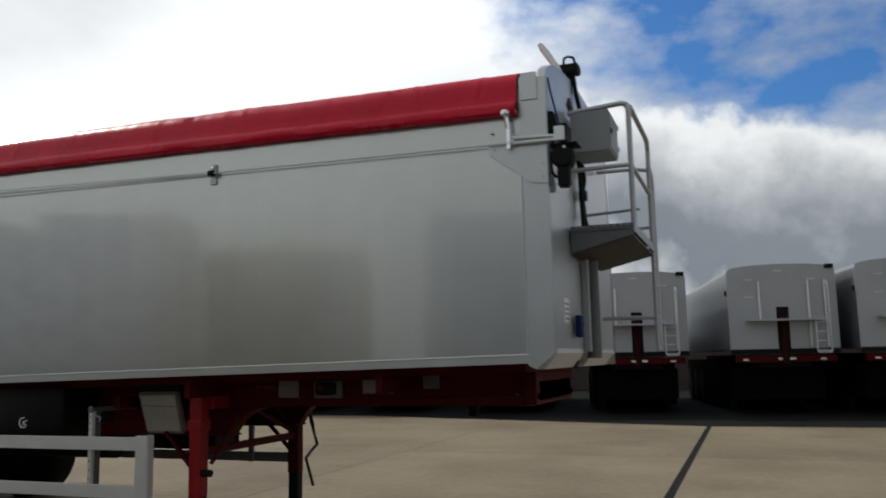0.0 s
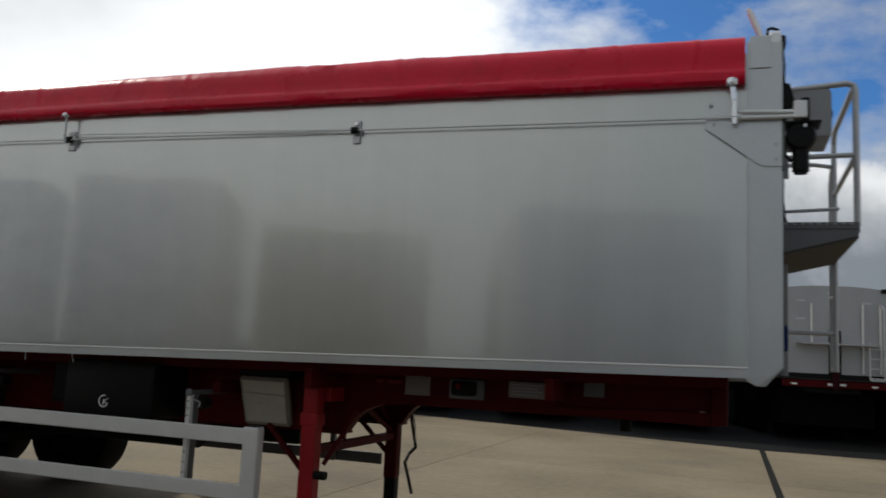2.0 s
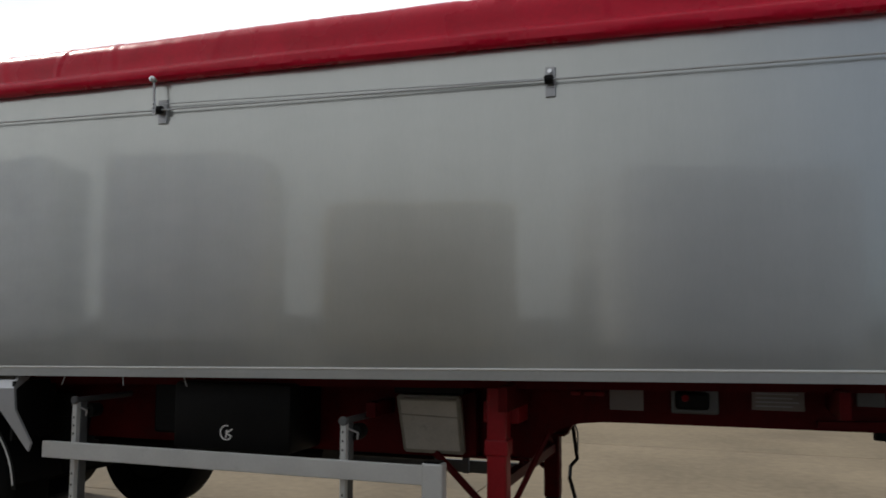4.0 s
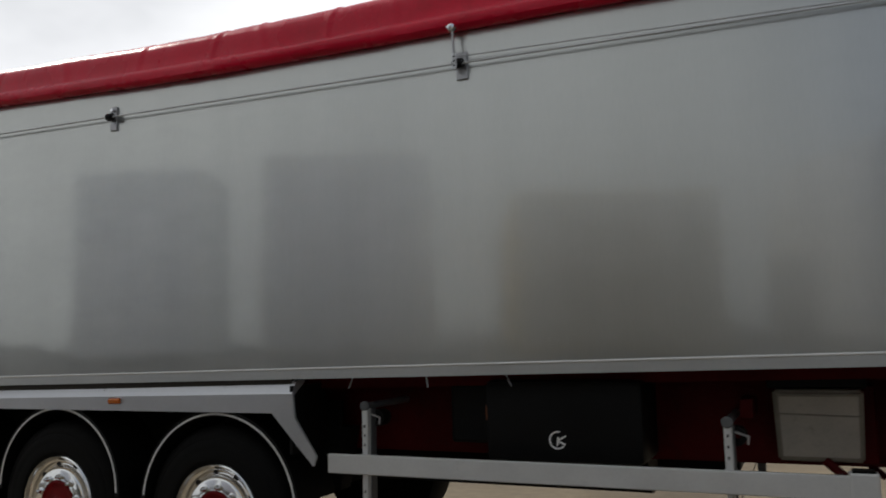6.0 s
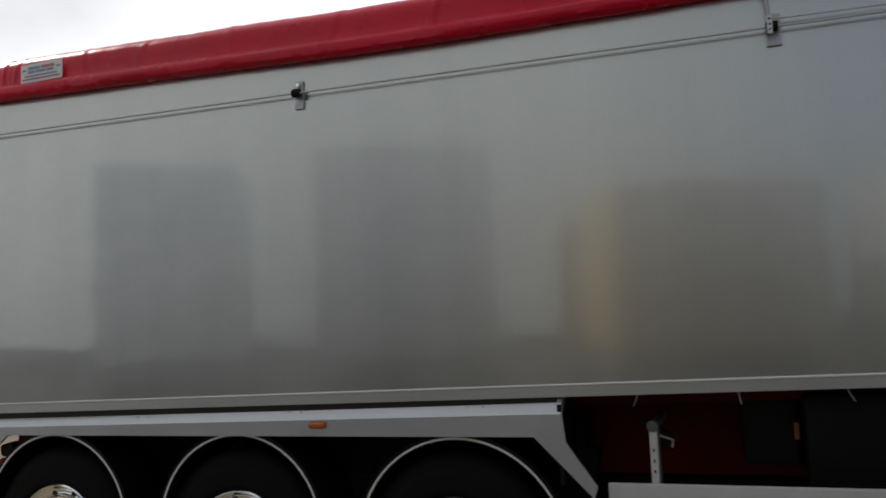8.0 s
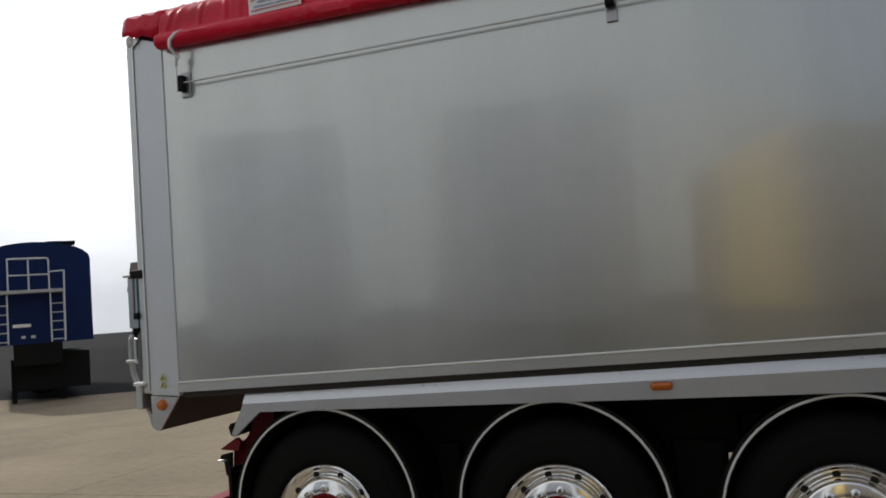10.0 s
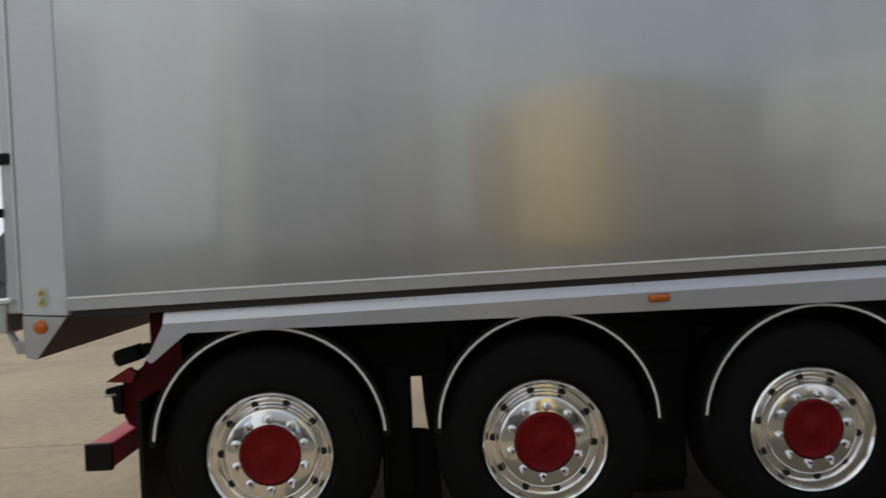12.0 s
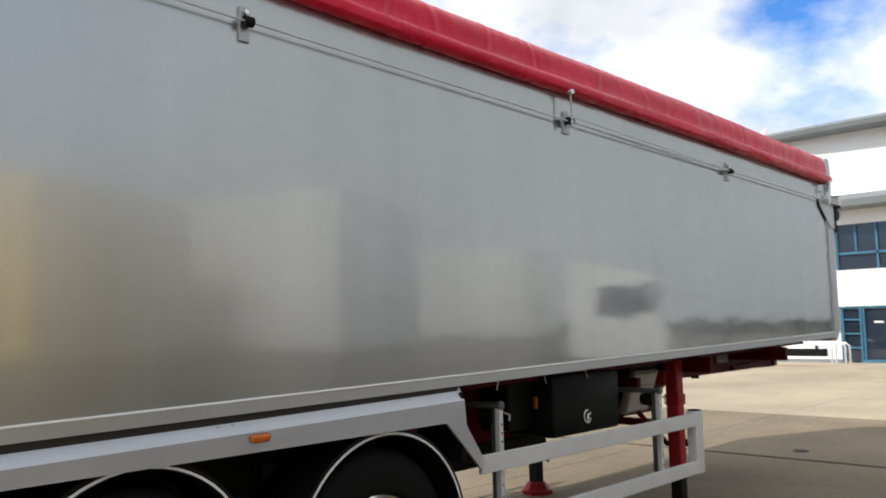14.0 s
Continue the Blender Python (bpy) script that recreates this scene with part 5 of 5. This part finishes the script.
    part("hose_tap", tubem((11.02, 0.70, 1.68), (11.02, 0.78, 1.70), 0.02, 10), M_BLACK, trailer)
    lb = part("notice", boxm(10.986, 10.991, 0.32, 0.47, 1.70, 1.87), M_PLATE, trailer, "white notice with faint lines")
    for k in range(4):
        part("line", boxm(10.9915, 10.993, 0.335, 0.455, 1.72 + 0.034 * k, 1.735 + 0.034 * k), M_GREY, lb)
    # on top of the front wall
    lm = part("level_marker", prism([(0.0, 3.835), (0.018, 3.850), (0.055, 3.848), (0.12, 3.81), (0.24, 3.73), (0.29, 3.68), (0.29, 3.58), (0.225, 3.58), (0.205, 3.68), (0.09, 3.75), (0.015, 3.80)], -0.007, 0.007, bevel=0.003), M_PLATE, trailer, "pale leaf-shaped level marker above the front wall")
    lm.matrix_local = pose(10.81, 0.60, 0, 0, 0, 65)
    wl_ = part("work_lamp", boxm(10.90, 11.06, 0.85, 0.98, 3.665, 3.745, 0.018), M_BLACK, trailer, "black work lamp on a short stalk")
    part("lamp_stalk", tubem((10.975, 0.93, 3.52), (10.975, 0.92, 3.68), 0.020), M_BLACK, wl_)
    part("lamp_cage", pipe([(10.94, 0.88, 3.735), (10.945, 0.89, 3.80), (10.97, 0.92, 3.822), (11.01, 0.94, 3.815), (11.03, 0.95, 3.735)], 0.010), M_BLACK, wl_)


body_sides()
sheet()
roller_gear()
fender()
wheels()
chassis()
black_box()
side_guard()
landing_gear()
front_end()


# ---- other parked trailers ----
def parked_trailer(at, rz, paint, label, long=9.0, ladder=True, group="parked trailers"):
    """A tipping trailer seen from its front: local front face at y = 0 looking to -y, body running to +y."""
    t = thing("parked_trailer", label, "trailer", group, at=at, rz=rz)
    arch = [(-1.25, 1.54), (1.25, 1.54)] + [(1.25 * math.cos(radians(a)), 3.40 + 0.20 * max(0.0, math.sin(radians(a))) ** 0.6) for a in range(0, 181, 10)]
    # body sides take the shade-darkened silver, the front the paler one
    part("body", prism(arch, 0.0, long), M_SIDESHADE, t)
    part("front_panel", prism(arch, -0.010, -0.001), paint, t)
    for x in (-1.25, 1.21):
        part("corner_post", boxm(x, x + 0.04, -0.02, 0.02, 1.50, 3.28), paint, t)
    part("bottom_rail", boxm(-1.25, 1.25, -0.03, 0.02, 1.44, 1.56), M_DARK, t)
    # chassis and legs near black, head beam dark: shade put into the colour
    part("chassis", boxm(-0.6, 0.6, 0.15, long, 1.12, 1.42), M_DARK, t)
    part("head_beam", boxm(-1.15, 1.15, -0.05, 0.12, 1.25, 1.40), M_SHADERED, t)
    part("ram_slot", boxm(-0.14, 0.14, -0.016, -0.009, 1.53, 2.56), M_DARK, t)
    part("ram", tubem((0, -0.06, 1.2), (0, -0.06, 2.4), 0.085, 14), M_MAROON, t, smooth=True)
    part("door_plate", boxm(-0.17, 0.17, -0.022, -0.009, 2.60, 3.02), paint, t)
    part("platform", boxm(-0.85, 0.85, -0.42, 0.0, 2.22, 2.26), M_STEEL, t)
    for x in (-0.52, 0.60, 0.98):
        part("handrail", tubem((x, -0.06, 1.6 if x > 0 else 2.26), (x, -0.06, 3.18), 0.026, 8), M_WHITE, t)
    if ladder:
        part("ladder_rail", pipe([(0.66, -0.30, 2.30), (0.66, -0.30, 1.50), (0.69, -0.30, 1.46), (0.95, -0.30, 1.46), (0.98, -0.30, 1.50), (0.98, -0.30, 3.05), (0.98, -0.20, 3.14), (0.98, -0.04, 3.16)], 0.02, 8), M_ALUWHITE, t, smooth=True)
        for k in range(4):
            part("ladder_rung", tubem((0.66, -0.30, 1.5 + 0.22 * k), (0.98, -0.30, 1.5 + 0.22 * k), 0.014, 6), M_ALUWHITE, t)
    for x, z in ((-0.75, 3.22), (-0.75, 2.80), (-0.05, 3.42), (0.7, 3.2)):
        part("grab_handle", boxm(x - 0.10, x + 0.10, -0.03, -0.005, z, z + 0.03), M_ALUWHITE, t)
    part("sheet_motor", boxm(1.02, 1.22, -0.08, 0.02, 3.46, 3.56, 0.02), M_BLACK, t)
    part("side_clip", boxm(-1.30, -1.24, 0.05, 0.10, 2.86, 2.98), M_BLACK, t)
    for x in (-0.95, 0.80):
        part("landing_leg", boxm(x, x + 0.15, 2.2, 2.35, 0.0, 1.2), M_DARK, t)
        part("notice", boxm(x - 0.02, x + 0.10, -0.065, -0.052, 1.29, 1.33), M_PLATE, t)
    part("number_strip", boxm(-0.18, 0.22, -0.065, -0.052, 1.30, 1.35), M_PLATE, t)
    for y in (5.6, 6.95, 8.3):
        for x in (-1.2, 0.82):
            part("tyre", prism([(y + 0.5 * math.cos(radians(a)), 0.5 + 0.5 * math.sin(radians(a))) for a in range(0, 360, 20)], x, x + 0.38, "x"), M_RUBBER, t)
    # added black blocks in place of the deep shade under the body
    part("shade_block_rear", boxm(-1.15, 1.15, 2.5, long, 0.10, 1.30), M_UNDERSHADE, t)
    part("shade_block_front", boxm(-1.0, 1.0, 0.5, 2.4, 0.35, 1.12), M_UNDERSHADE, t)
    return t


for cx in (-1.0, 2.5, 6.0, 9.50, 12.95, 15.78, 18.7):
    parked_trailer((cx, 16.0 + 0.05 * (cx % 2), 0), 11, M_SILVER, "silver tipping trailer with red chassis, parked in a row in shade")


def parked_rigid(corner, turn, paint, side, label, high=3.12, long=2.92, deep=3.3):
    """A short raised box body on a chassis, parked askew; corner is its nearest upright edge."""
    t = thing("parked_truck", label, "truck", "trucks parked opposite", at=(*corner, 0), rz=turn)
    # local: end face in the plane x = 0 looking to -x, long side in y = 0 looking to +y
    roof = [(-deep, 1.36), (0.0, 1.36), (0.0, high), (-0.25 * deep, high + 0.03), (-0.5 * deep, high + 0.04), (-0.75 * deep, high + 0.03), (-deep, high)]
    part("body", prism(roof, 0.03, long, "x"), paint, t)
    part("end_panel", prism([(0.02 - deep, 1.40), (-0.02, 1.40), (-0.02, high - 0.02), (-0.5 * deep, high + 0.02), (0.02 - deep, high - 0.02)], 0.0, 0.03, "x"), paint, t)
    # side colour is given apart from the body's, tuned for shade on it
    part("side_panel", boxm(0.05, long - 0.02, 0.0, 0.012, 1.42, high - 0.06), side, t)
    # added panel; its grey-brown stands for the dim space below the body
    part("skirt", boxm(0.06, long - 0.06, 0.05 - deep, -0.05, 0.30, 1.34, 0.02), M_SKIRT, t)
    part("bumper", boxm(-0.04, 0.05, 0.05 - deep, -0.05, 0.45, 0.70, 0.02), M_SKIRT, t)
    leaf = deep / 2 - 0.09
    for y0 in (0.09 - deep, 0.02 - deep / 2):
        d = part("rear_door", boxm(-0.022, -0.004, y0, y0 + leaf, 1.46, high - 0.10, 0.006), paint, t)
        for k in (0.18, leaf - 0.21):
            part("locking_bar", tubem((-0.045, y0 + k, 1.44), (-0.045, y0 + k, high - 0.12), 0.016, 8), M_STEEL, d)
        for z in (1.7, 2.3, 2.8):
            part("hinge", boxm(-0.04, -0.02, y0 + (0.0 if y0 < -2 else leaf - 0.06), y0 + (0.06 if y0 < -2 else leaf), z, z + 0.08), M_STEEL, d)
    for y0 in (0.15 - deep, -0.35):
        part("tail_lamp", boxm(-0.055, -0.03, y0, y0 + 0.22, 0.52, 0.64, 0.008), M_HUBRED, t)
    for k in range(1, 4):
        part("side_rib", boxm(long * k / 4 - 0.02, long * k / 4 + 0.02, 0.010, 0.022, 1.42, high - 0.06), side, t)
    for x in (0.62, long - 0.6):
        for y in (0.13 - deep, -0.45):
            part("tyre", tubem((x, y, 0.42), (x, y + 0.38, 0.42), 0.42, 22), M_RUBBER, t)
            part("hub", tubem((x, y - 0.01, 0.42), (x, y + 0.39, 0.42), 0.2, 16), M_STEEL, t)
    return t


for c, paint, side, lab, high, span, deep in (((-3.6, -5.9), M_TRUCKSILVER, M_TRUCKSILVER, "silver box truck parked askew opposite", 4.4, 2.05, 1.9), ((0.35, -5.7), M_CREAMWHITE, M_TRUCKGREY, "pale silver box truck parked askew opposite", 4.2, 2.38, 2.4), ((4.36, -5.2), M_OCHRE, M_TANSHADE, "ochre box truck, its side coloured tan for shade, parked askew opposite", 3.2, 2.43, 3.3), ((8.15, -5.15), M_TRUCKWHITE, M_SHADESIDE, "white box truck, its side coloured for shade, parked askew opposite", 3.46, 2.73, 2.95), ((14.8, -7.3), M_TRUCKDULL, M_TRUCKGREY, "dull silver box truck parked askew opposite", 3.2, 2.73, 3.3)):
    parked_rigid(c, -23, paint, side, lab, high, span, deep)


def lorry_cab(corner, turn):
    """A white day cab seen from its side; local side face in x = 0 looking to -x, nose towards +y."""
    t = thing("lorry", "white lorry cab with dark side windows, parked opposite", "truck", "trucks parked opposite", at=(*corner, 0), rz=turn)
    shell = [(-2.1, 0.75), (0.02, 0.75), (0.10, 1.74), (-0.06, 1.80), (-0.34, 2.62), (-0.60, 2.84), (-1.3, 3.02), (-2.1, 3.10)]
    part("cab", prism(shell, 0.0, 2.35, "x", bevel=0.03), M_TRUCKWHITE, t)
    part("side_window", prism([(-1.35, 1.80), (-0.05, 1.80), (-0.12, 1.90), (-0.30, 2.50), (-1.35, 2.50)], -0.012, 0.02, "x"), M_GLASS, t)
    part("windscreen", prism([(-0.06, 1.82), (-0.33, 2.60), (-0.31, 2.62), (-0.03, 1.83)], 0.10, 2.25, "x"), M_GLASS, t)
    part("front_panel", prism([(0.02, 0.80), (0.24, 0.86), (0.22, 1.55), (0.10, 1.72)], 0.02, 2.33, "x", bevel=0.03), M_TRUCKWHITE, t)
    part("bumper", boxm(-0.02, 2.37, -0.30, 0.28, 0.42, 0.80, 0.04), M_SKIRT, t)
    part("sun_visor", prism([(-0.40, 2.60), (0.02, 2.50), (0.04, 2.60), (-0.60, 2.88)], 0.0, 2.35, "x", bevel=0.01), M_TRUCKWHITE, t)
    part("mirror", boxm(-0.22, -0.10, -0.08, 0.04, 1.95, 2.40, 0.03), M_BLACK, t)
    part("chassis", boxm(0.4, 1.95, -4.5, -0.3, 0.60, 0.95), M_SKIRT, t)
    for y in (-1.0, -3.9):
        for x in (0.02, 1.98):
            part("tyre", tubem((x, y, 0.5), (x + 0.32, y, 0.5), 0.5, 24), M_RUBBER, t)
    return t


lorry_cab((18.9, -6.57), -30)


# made-up wall, added to darken the bright gaps behind the parked row
boundary = finish(boxm(-6, 60, 32.0, 32.3, -0.02, 2.3), "wall_gap_backing", M_BRICK)
tagged(boundary, "plain dark wall added to close the gaps behind the parked row", "wall", kind="structure")


def tank_trailer(at, rz):
    """Rounded blue bulk trailer; local end face at y = 0 looking to -y."""
    t = thing("parked_tanker", "dark blue bulk trailer with white ladders, parked far off", "trailer", at=at, rz=rz)
    shape = [(-1.27, 1.48), (1.27, 1.48), (1.27, 3.57)] + [(1.27 * math.cos(radians(a)), 3.57 + 0.45 * math.sin(radians(a))) for a in range(15, 166, 15)] + [(-1.27, 3.57)]
    part("tank", prism(shape, 0.0, 9.0), M_BLUE, t)
    part("platform", boxm(-1.0, 0.62, -0.5, 0.0, 2.72, 2.80), M_STEEL, t)
    for p in ([(-0.62, -0.5, 2.78), (-0.62, -0.5, 3.56), (0.24, -0.5, 3.56), (0.28, -0.5, 3.52), (0.28, -0.5, 2.78)], [(-0.62, -0.5, 3.16), (0.28, -0.5, 3.16)], [(-0.17, -0.5, 2.78), (-0.17, -0.5, 3.56)], [(0.28, -0.5, 3.22), (0.62, -0.5, 3.24), (0.60, -0.5, 1.52)]):
        part("handrail", pipe(p, 0.02), M_ALUWHITE, t)
    for x in (-0.97, -0.65, 0.30, 0.60):
        part("ladder_rail", tubem((x, -0.4, 1.50), (x, -0.4, 2.78), 0.02, 8), M_ALUWHITE, t)
    for x in (-0.97, 0.30):
        for k in range(5):
            part("ladder_rung", tubem((x, -0.4, 1.56 + 0.22 * k), (x + 0.31, -0.4, 1.56 + 0.22 * k), 0.013, 6), M_ALUWHITE, t)
    part("plate", boxm(-0.55, -0.15, -0.02, 0.0, 1.90, 1.98), M_PLATE, t)
    for x in (-0.32, -0.10):
        part("rear_lamp", boxm(x - 0.05, x + 0.05, -0.03, 0.0, 1.62, 1.69, 0.01), M_ALUWHITE, t)
    part("top_gear", boxm(0.25, 0.95, 0.1, 0.6, 3.96, 4.04, 0.02), M_DARK, t)
    part("chassis", boxm(-0.55, 0.55, 0.0, 9.0, 0.95, 1.48), M_DARK, t)
    part("skirt", boxm(-0.5, 1.2, 0.5, 9.0, 0.3, 1.2), M_DARK, t)
    for x in (-0.62, 0.5):
        part("landing_leg", boxm(x, x + 0.12, 0.7, 0.85, 0.0, 1.1), M_DARK, t)
    part("tyre", tubem((0.1, 1.0, 0.62), (0.1, 1.35, 0.62), 0.45, 24), M_RUBBER, t)


tank_trailer((-12.92, 11.48, 0), 49)


def box_trailer(at, rz, paint, label, wide, high, deep=9.0, post=0.0, vent=False):
    t = thing("box_trailer", label, "trailer", at=at, rz=rz)
    part("body", boxm(-wide / 2, wide / 2, 0, deep, 1.72, high, 0.04), paint, t)
    x = -wide / 2 + post
    part("corner_post", boxm(x - 0.02, x + 0.40, -0.04, 0.02, 1.72, high - 0.1), M_ALUWHITE, t)
    part("top_rail", boxm(-wide / 2, wide / 2, -0.03, 0.02, high - 0.10, high - 0.01), M_DKGREY, t)
    part("chassis", boxm(-wide / 2 + 0.15, wide / 2 - 0.15, 0.1, deep, 0.70, 1.72), M_DARK, t)
    if vent:
        part("vent_pipe", tubem((-wide / 2 + 0.4, 0.3, high - 0.02), (-wide / 2 + 0.4, 0.3, high + 0.65), 0.10, 10), M_DKGREY, t)
    for x in (-wide / 2 + 0.1, wide / 2 - 0.4):
        part("tyre", tubem((x, 1.2, 0.5), (x + 0.3, 1.2, 0.5), 0.5, 20), M_RUBBER, t)
        part("landing_leg", boxm(x + 0.1, x + 0.22, 0.3, 0.42, 0.0, 0.75), M_DARK, t)
    return t


def polar(x, y, az, d):
    return (x - d * math.sin(radians(az)), y + d * math.cos(radians(az)), 0)


box_trailer(polar(2.89, -3.89, 35.7, 42), 35, M_NAVY, "dark navy box trailer parked at the far side of the yard", 3.4, 4.55)
box_trailer(polar(2.89, -3.89, 39.3, 45), 38, M_TEAL, "teal box trailer parked at the far side of the yard", 3.0, 4.4)
box_trailer(polar(2.89, -3.89, 31.5, 44), 31, M_GREY, "grey box trailer with a white post, parked far off", 2.8, 4.6, post=0.55, vent=True)


def house():
    h = thing("house", "dark tiled house roof with two chimney stacks, far off", "house", at=polar(2.89, -3.89, 36.5, 80), rz=36)
    part("wall", boxm(-7, 3.2, 0, 8, 0, 5.2), M_BRICK, h)
    part("roof", prism([(0.0, 5.2), (8.0, 5.2), (4.0, 8.2)], -7.3, 3.5, "x"), M_BRICK, h)
    for x in (-2.0, 2.2):
        c = part("chimney", boxm(x, x + 1.1, 3.5, 4.5, 7.4, 9.2, 0.03), M_BRICK, h)
        for k in range(2):
            part("chimney_pot", tubem((x + 0.3 + 0.5 * k, 4, 9.2), (x + 0.3 + 0.5 * k, 4, 9.8), 0.14, 8), M_BRICK, c)


house()


def lamp(at):
    p = thing("street_lamp", "tall grey lamp post with two lamp heads", "street lamp", at=at)
    part("pole", tubem((0, 0, 0), (0, 0, 10.65), 0.10, 12, 0.055), M_GREY, p)
    part("pole_base", tubem((0, 0, 0), (0, 0, 1.9), 0.17, 12, 0.15), M_GREY, p)
    for s, lift in ((-1, 0.22), (1, -0.02)):
        part("arm", tubem((0, 0, 10.60), (0.62 * s, 0, 10.70 + lift), 0.035, 8), M_GREY, p)
        part("lamp_head", prism([(0.30 * s, 10.68 + 0.6 * lift), (0.75 * s, 10.65 + lift), (1.42 * s, 10.75 + lift), (1.42 * s, 10.81 + lift), (0.75 * s, 10.90 + lift), (0.35 * s, 10.83 + 0.6 * lift)], -0.22, 0.22, bevel=0.02), M_DARK, p)


lamp(polar(2.89, -3.89, 33.05, 52))


def building():
    b = thing("office_building", "white rendered building with blue windows and a curved grey roof edge", "building", at=(32.7, 6.9, 0))
    # local: wall face x = 0 looking to -x
    y0, y1 = -9.0, 4.6

    def wall(ya, yb, za, zb):
        part("wall", boxm(0.0, 0.35, ya, yb, za, zb), M_RENDER, b)

    wall(y0, y1, 2.0, 3.3)
    wall(y0, y1, 4.95, 8.3)
    wall(0.05, y1, 0.0, 2.0)
    wall(0.05, y1, 3.3, 4.95)
    wall(y0, -6.5, 0.0, 2.0)
    wall(y0, -8.1, 3.3, 4.95)
    part("wall", boxm(0.36, 9.0, y0, y1, 0.0, 8.25), M_RENDER, b)
    # first-floor window band
    w = part("window", boxm(0.16, 0.20, -8.1, 0.05, 3.3, 4.95), M_GLASS, b, "blue-framed strip window of dark panes")
    for k in range(7):
        y = 0.05 - 1.35 * k
        part("mullion", boxm(0.06, 0.22, y - 0.07, y, 3.3, 4.95), M_FRAMEBLUE, w)
    part("transom", boxm(0.06, 0.22, -8.1, 0.0, 3.86, 3.94), M_FRAMEBLUE, w)
    for k in range(6):
        part("mullion", boxm(0.07, 0.22, 0.05 - 1.35 * k - 0.72, 0.05 - 1.35 * k - 0.66, 3.94, 4.95), M_FRAMEBLUE, w)
    # entrance
    e = part("entrance_screen", boxm(0.16, 0.20, -6.5, 0.05, 0.05, 2.0), M_GLASS, b, "blue-framed glazed entrance")
    for y in (0.05, -0.60, -0.66, -2.2, -3.6):
        part("mullion", boxm(0.06, 0.22, y - 0.10, y, 0.0, 2.0), M_FRAMEBLUE, e)
    for z in (0.5, 1.0, 1.5):
        part("transom", boxm(0.07, 0.22, -0.62, 0.0, z, z + 0.05), M_FRAMEBLUE, e)
    part("transom", boxm(0.05, 0.22, -6.5, 0.05, 1.92, 2.0), M_FRAMEBLUE, e)
    part("transom", boxm(0.05, 0.22, -6.5, -0.6, 0.0, 0.1), M_FRAMEBLUE, e)
    part("notice", boxm(0.13, 0.15, -1.35, -1.05, 1.40, 1.46), M_PLATE, e)
    part("emblem", prism([(-1.75 + 0.16 * math.cos(radians(a)), 0.95 + 0.16 * math.sin(radians(a))) for a in range(0, 360, 30)], 0.13, 0.15, "x"), M_PLATE, e)

    # curved canopy and roof edge: both bow outwards along the front
    def bowed(name, z0, z1, out, bow, mat, lip):
        bm = bmesh.new()
        rows = []
        for k in range(25):
            y = y1 + 0.6 + (y0 - y1 - 0.6) * k / 24
            o = out + bow * math.sin(math.pi * min(1.0, k / 24)) ** 0.8
            rows.append([bm.verts.new(v) for v in ((0.1, y, z0), (-o, y, z0 + lip), (-o - 0.05, y, (z0 + z1) / 2 + 0.05), (-o + 0.1, y, z1), (0.1, y, z1 + 0.1))])
        for p, q in zip(rows, rows[1:]):
            for i in range(5):
                j = (i + 1) % 5
                bm.faces.new([p[i], p[j], q[j], q[i]])
        bm.faces.new(rows[0])
        bm.faces.new(rows[-1][::-1])
        part(name, bm, mat, b, smooth=True)

    bowed("canopy", 5.45, 5.92, 0.20, 0.7, M_ROOFGREY, 0.05)
    bowed("roof", 8.27, 8.60, 0.15, 0.7, M_ROOFGREY, 0.05)
    part("plinth", boxm(-0.04, 0.0, 0.05, y1, 0.0, 0.12), M_ROOFGREY, b)


building()


def hoop_rail(at):
    r = thing("cycle_stand", "bent steel hoop rail beside the entrance", "bike stand", at=at)
    for d in (0.0, 0.45):
        part("hoop", pipe([(d, 0.25, 0.0), (d, 0.25, 0.62), (d, 0.15, 0.72), (d, -0.10, 0.72), (d, -0.20, 0.62), (d, -0.20, 0.0)], 0.035), M_ALUWHITE, r)


hoop_rail((31.2, 6.55, 0))


def barrier():
    r = thing("height_barrier", "dark steel bar on a post before the white wall", "barrier", at=(29.5, 8.0, 0))
    part("beam", boxm(-0.08, 0.08, -1.62, 1.2, 0.36, 0.61, 0.01), M_DARK, r)
    part("post", boxm(-0.08, 0.08, 0.9, 1.06, 0.0, 0.36), M_DARK, r)
    part("stop", tubem((0, -1.3, 0.61), (0, -1.3, 0.72), 0.06, 10), M_DARK, r)


barrier()


def drain():
    d = thing("drain_cover", "small dark round drain cover set in the concrete", "drain cover", at=(11.9, 0.85, 0.0))
    part("lid", tubem((0, 0, 0.001), (0, 0, 0.008), 0.09, 24), M_DARK, d)


drain()
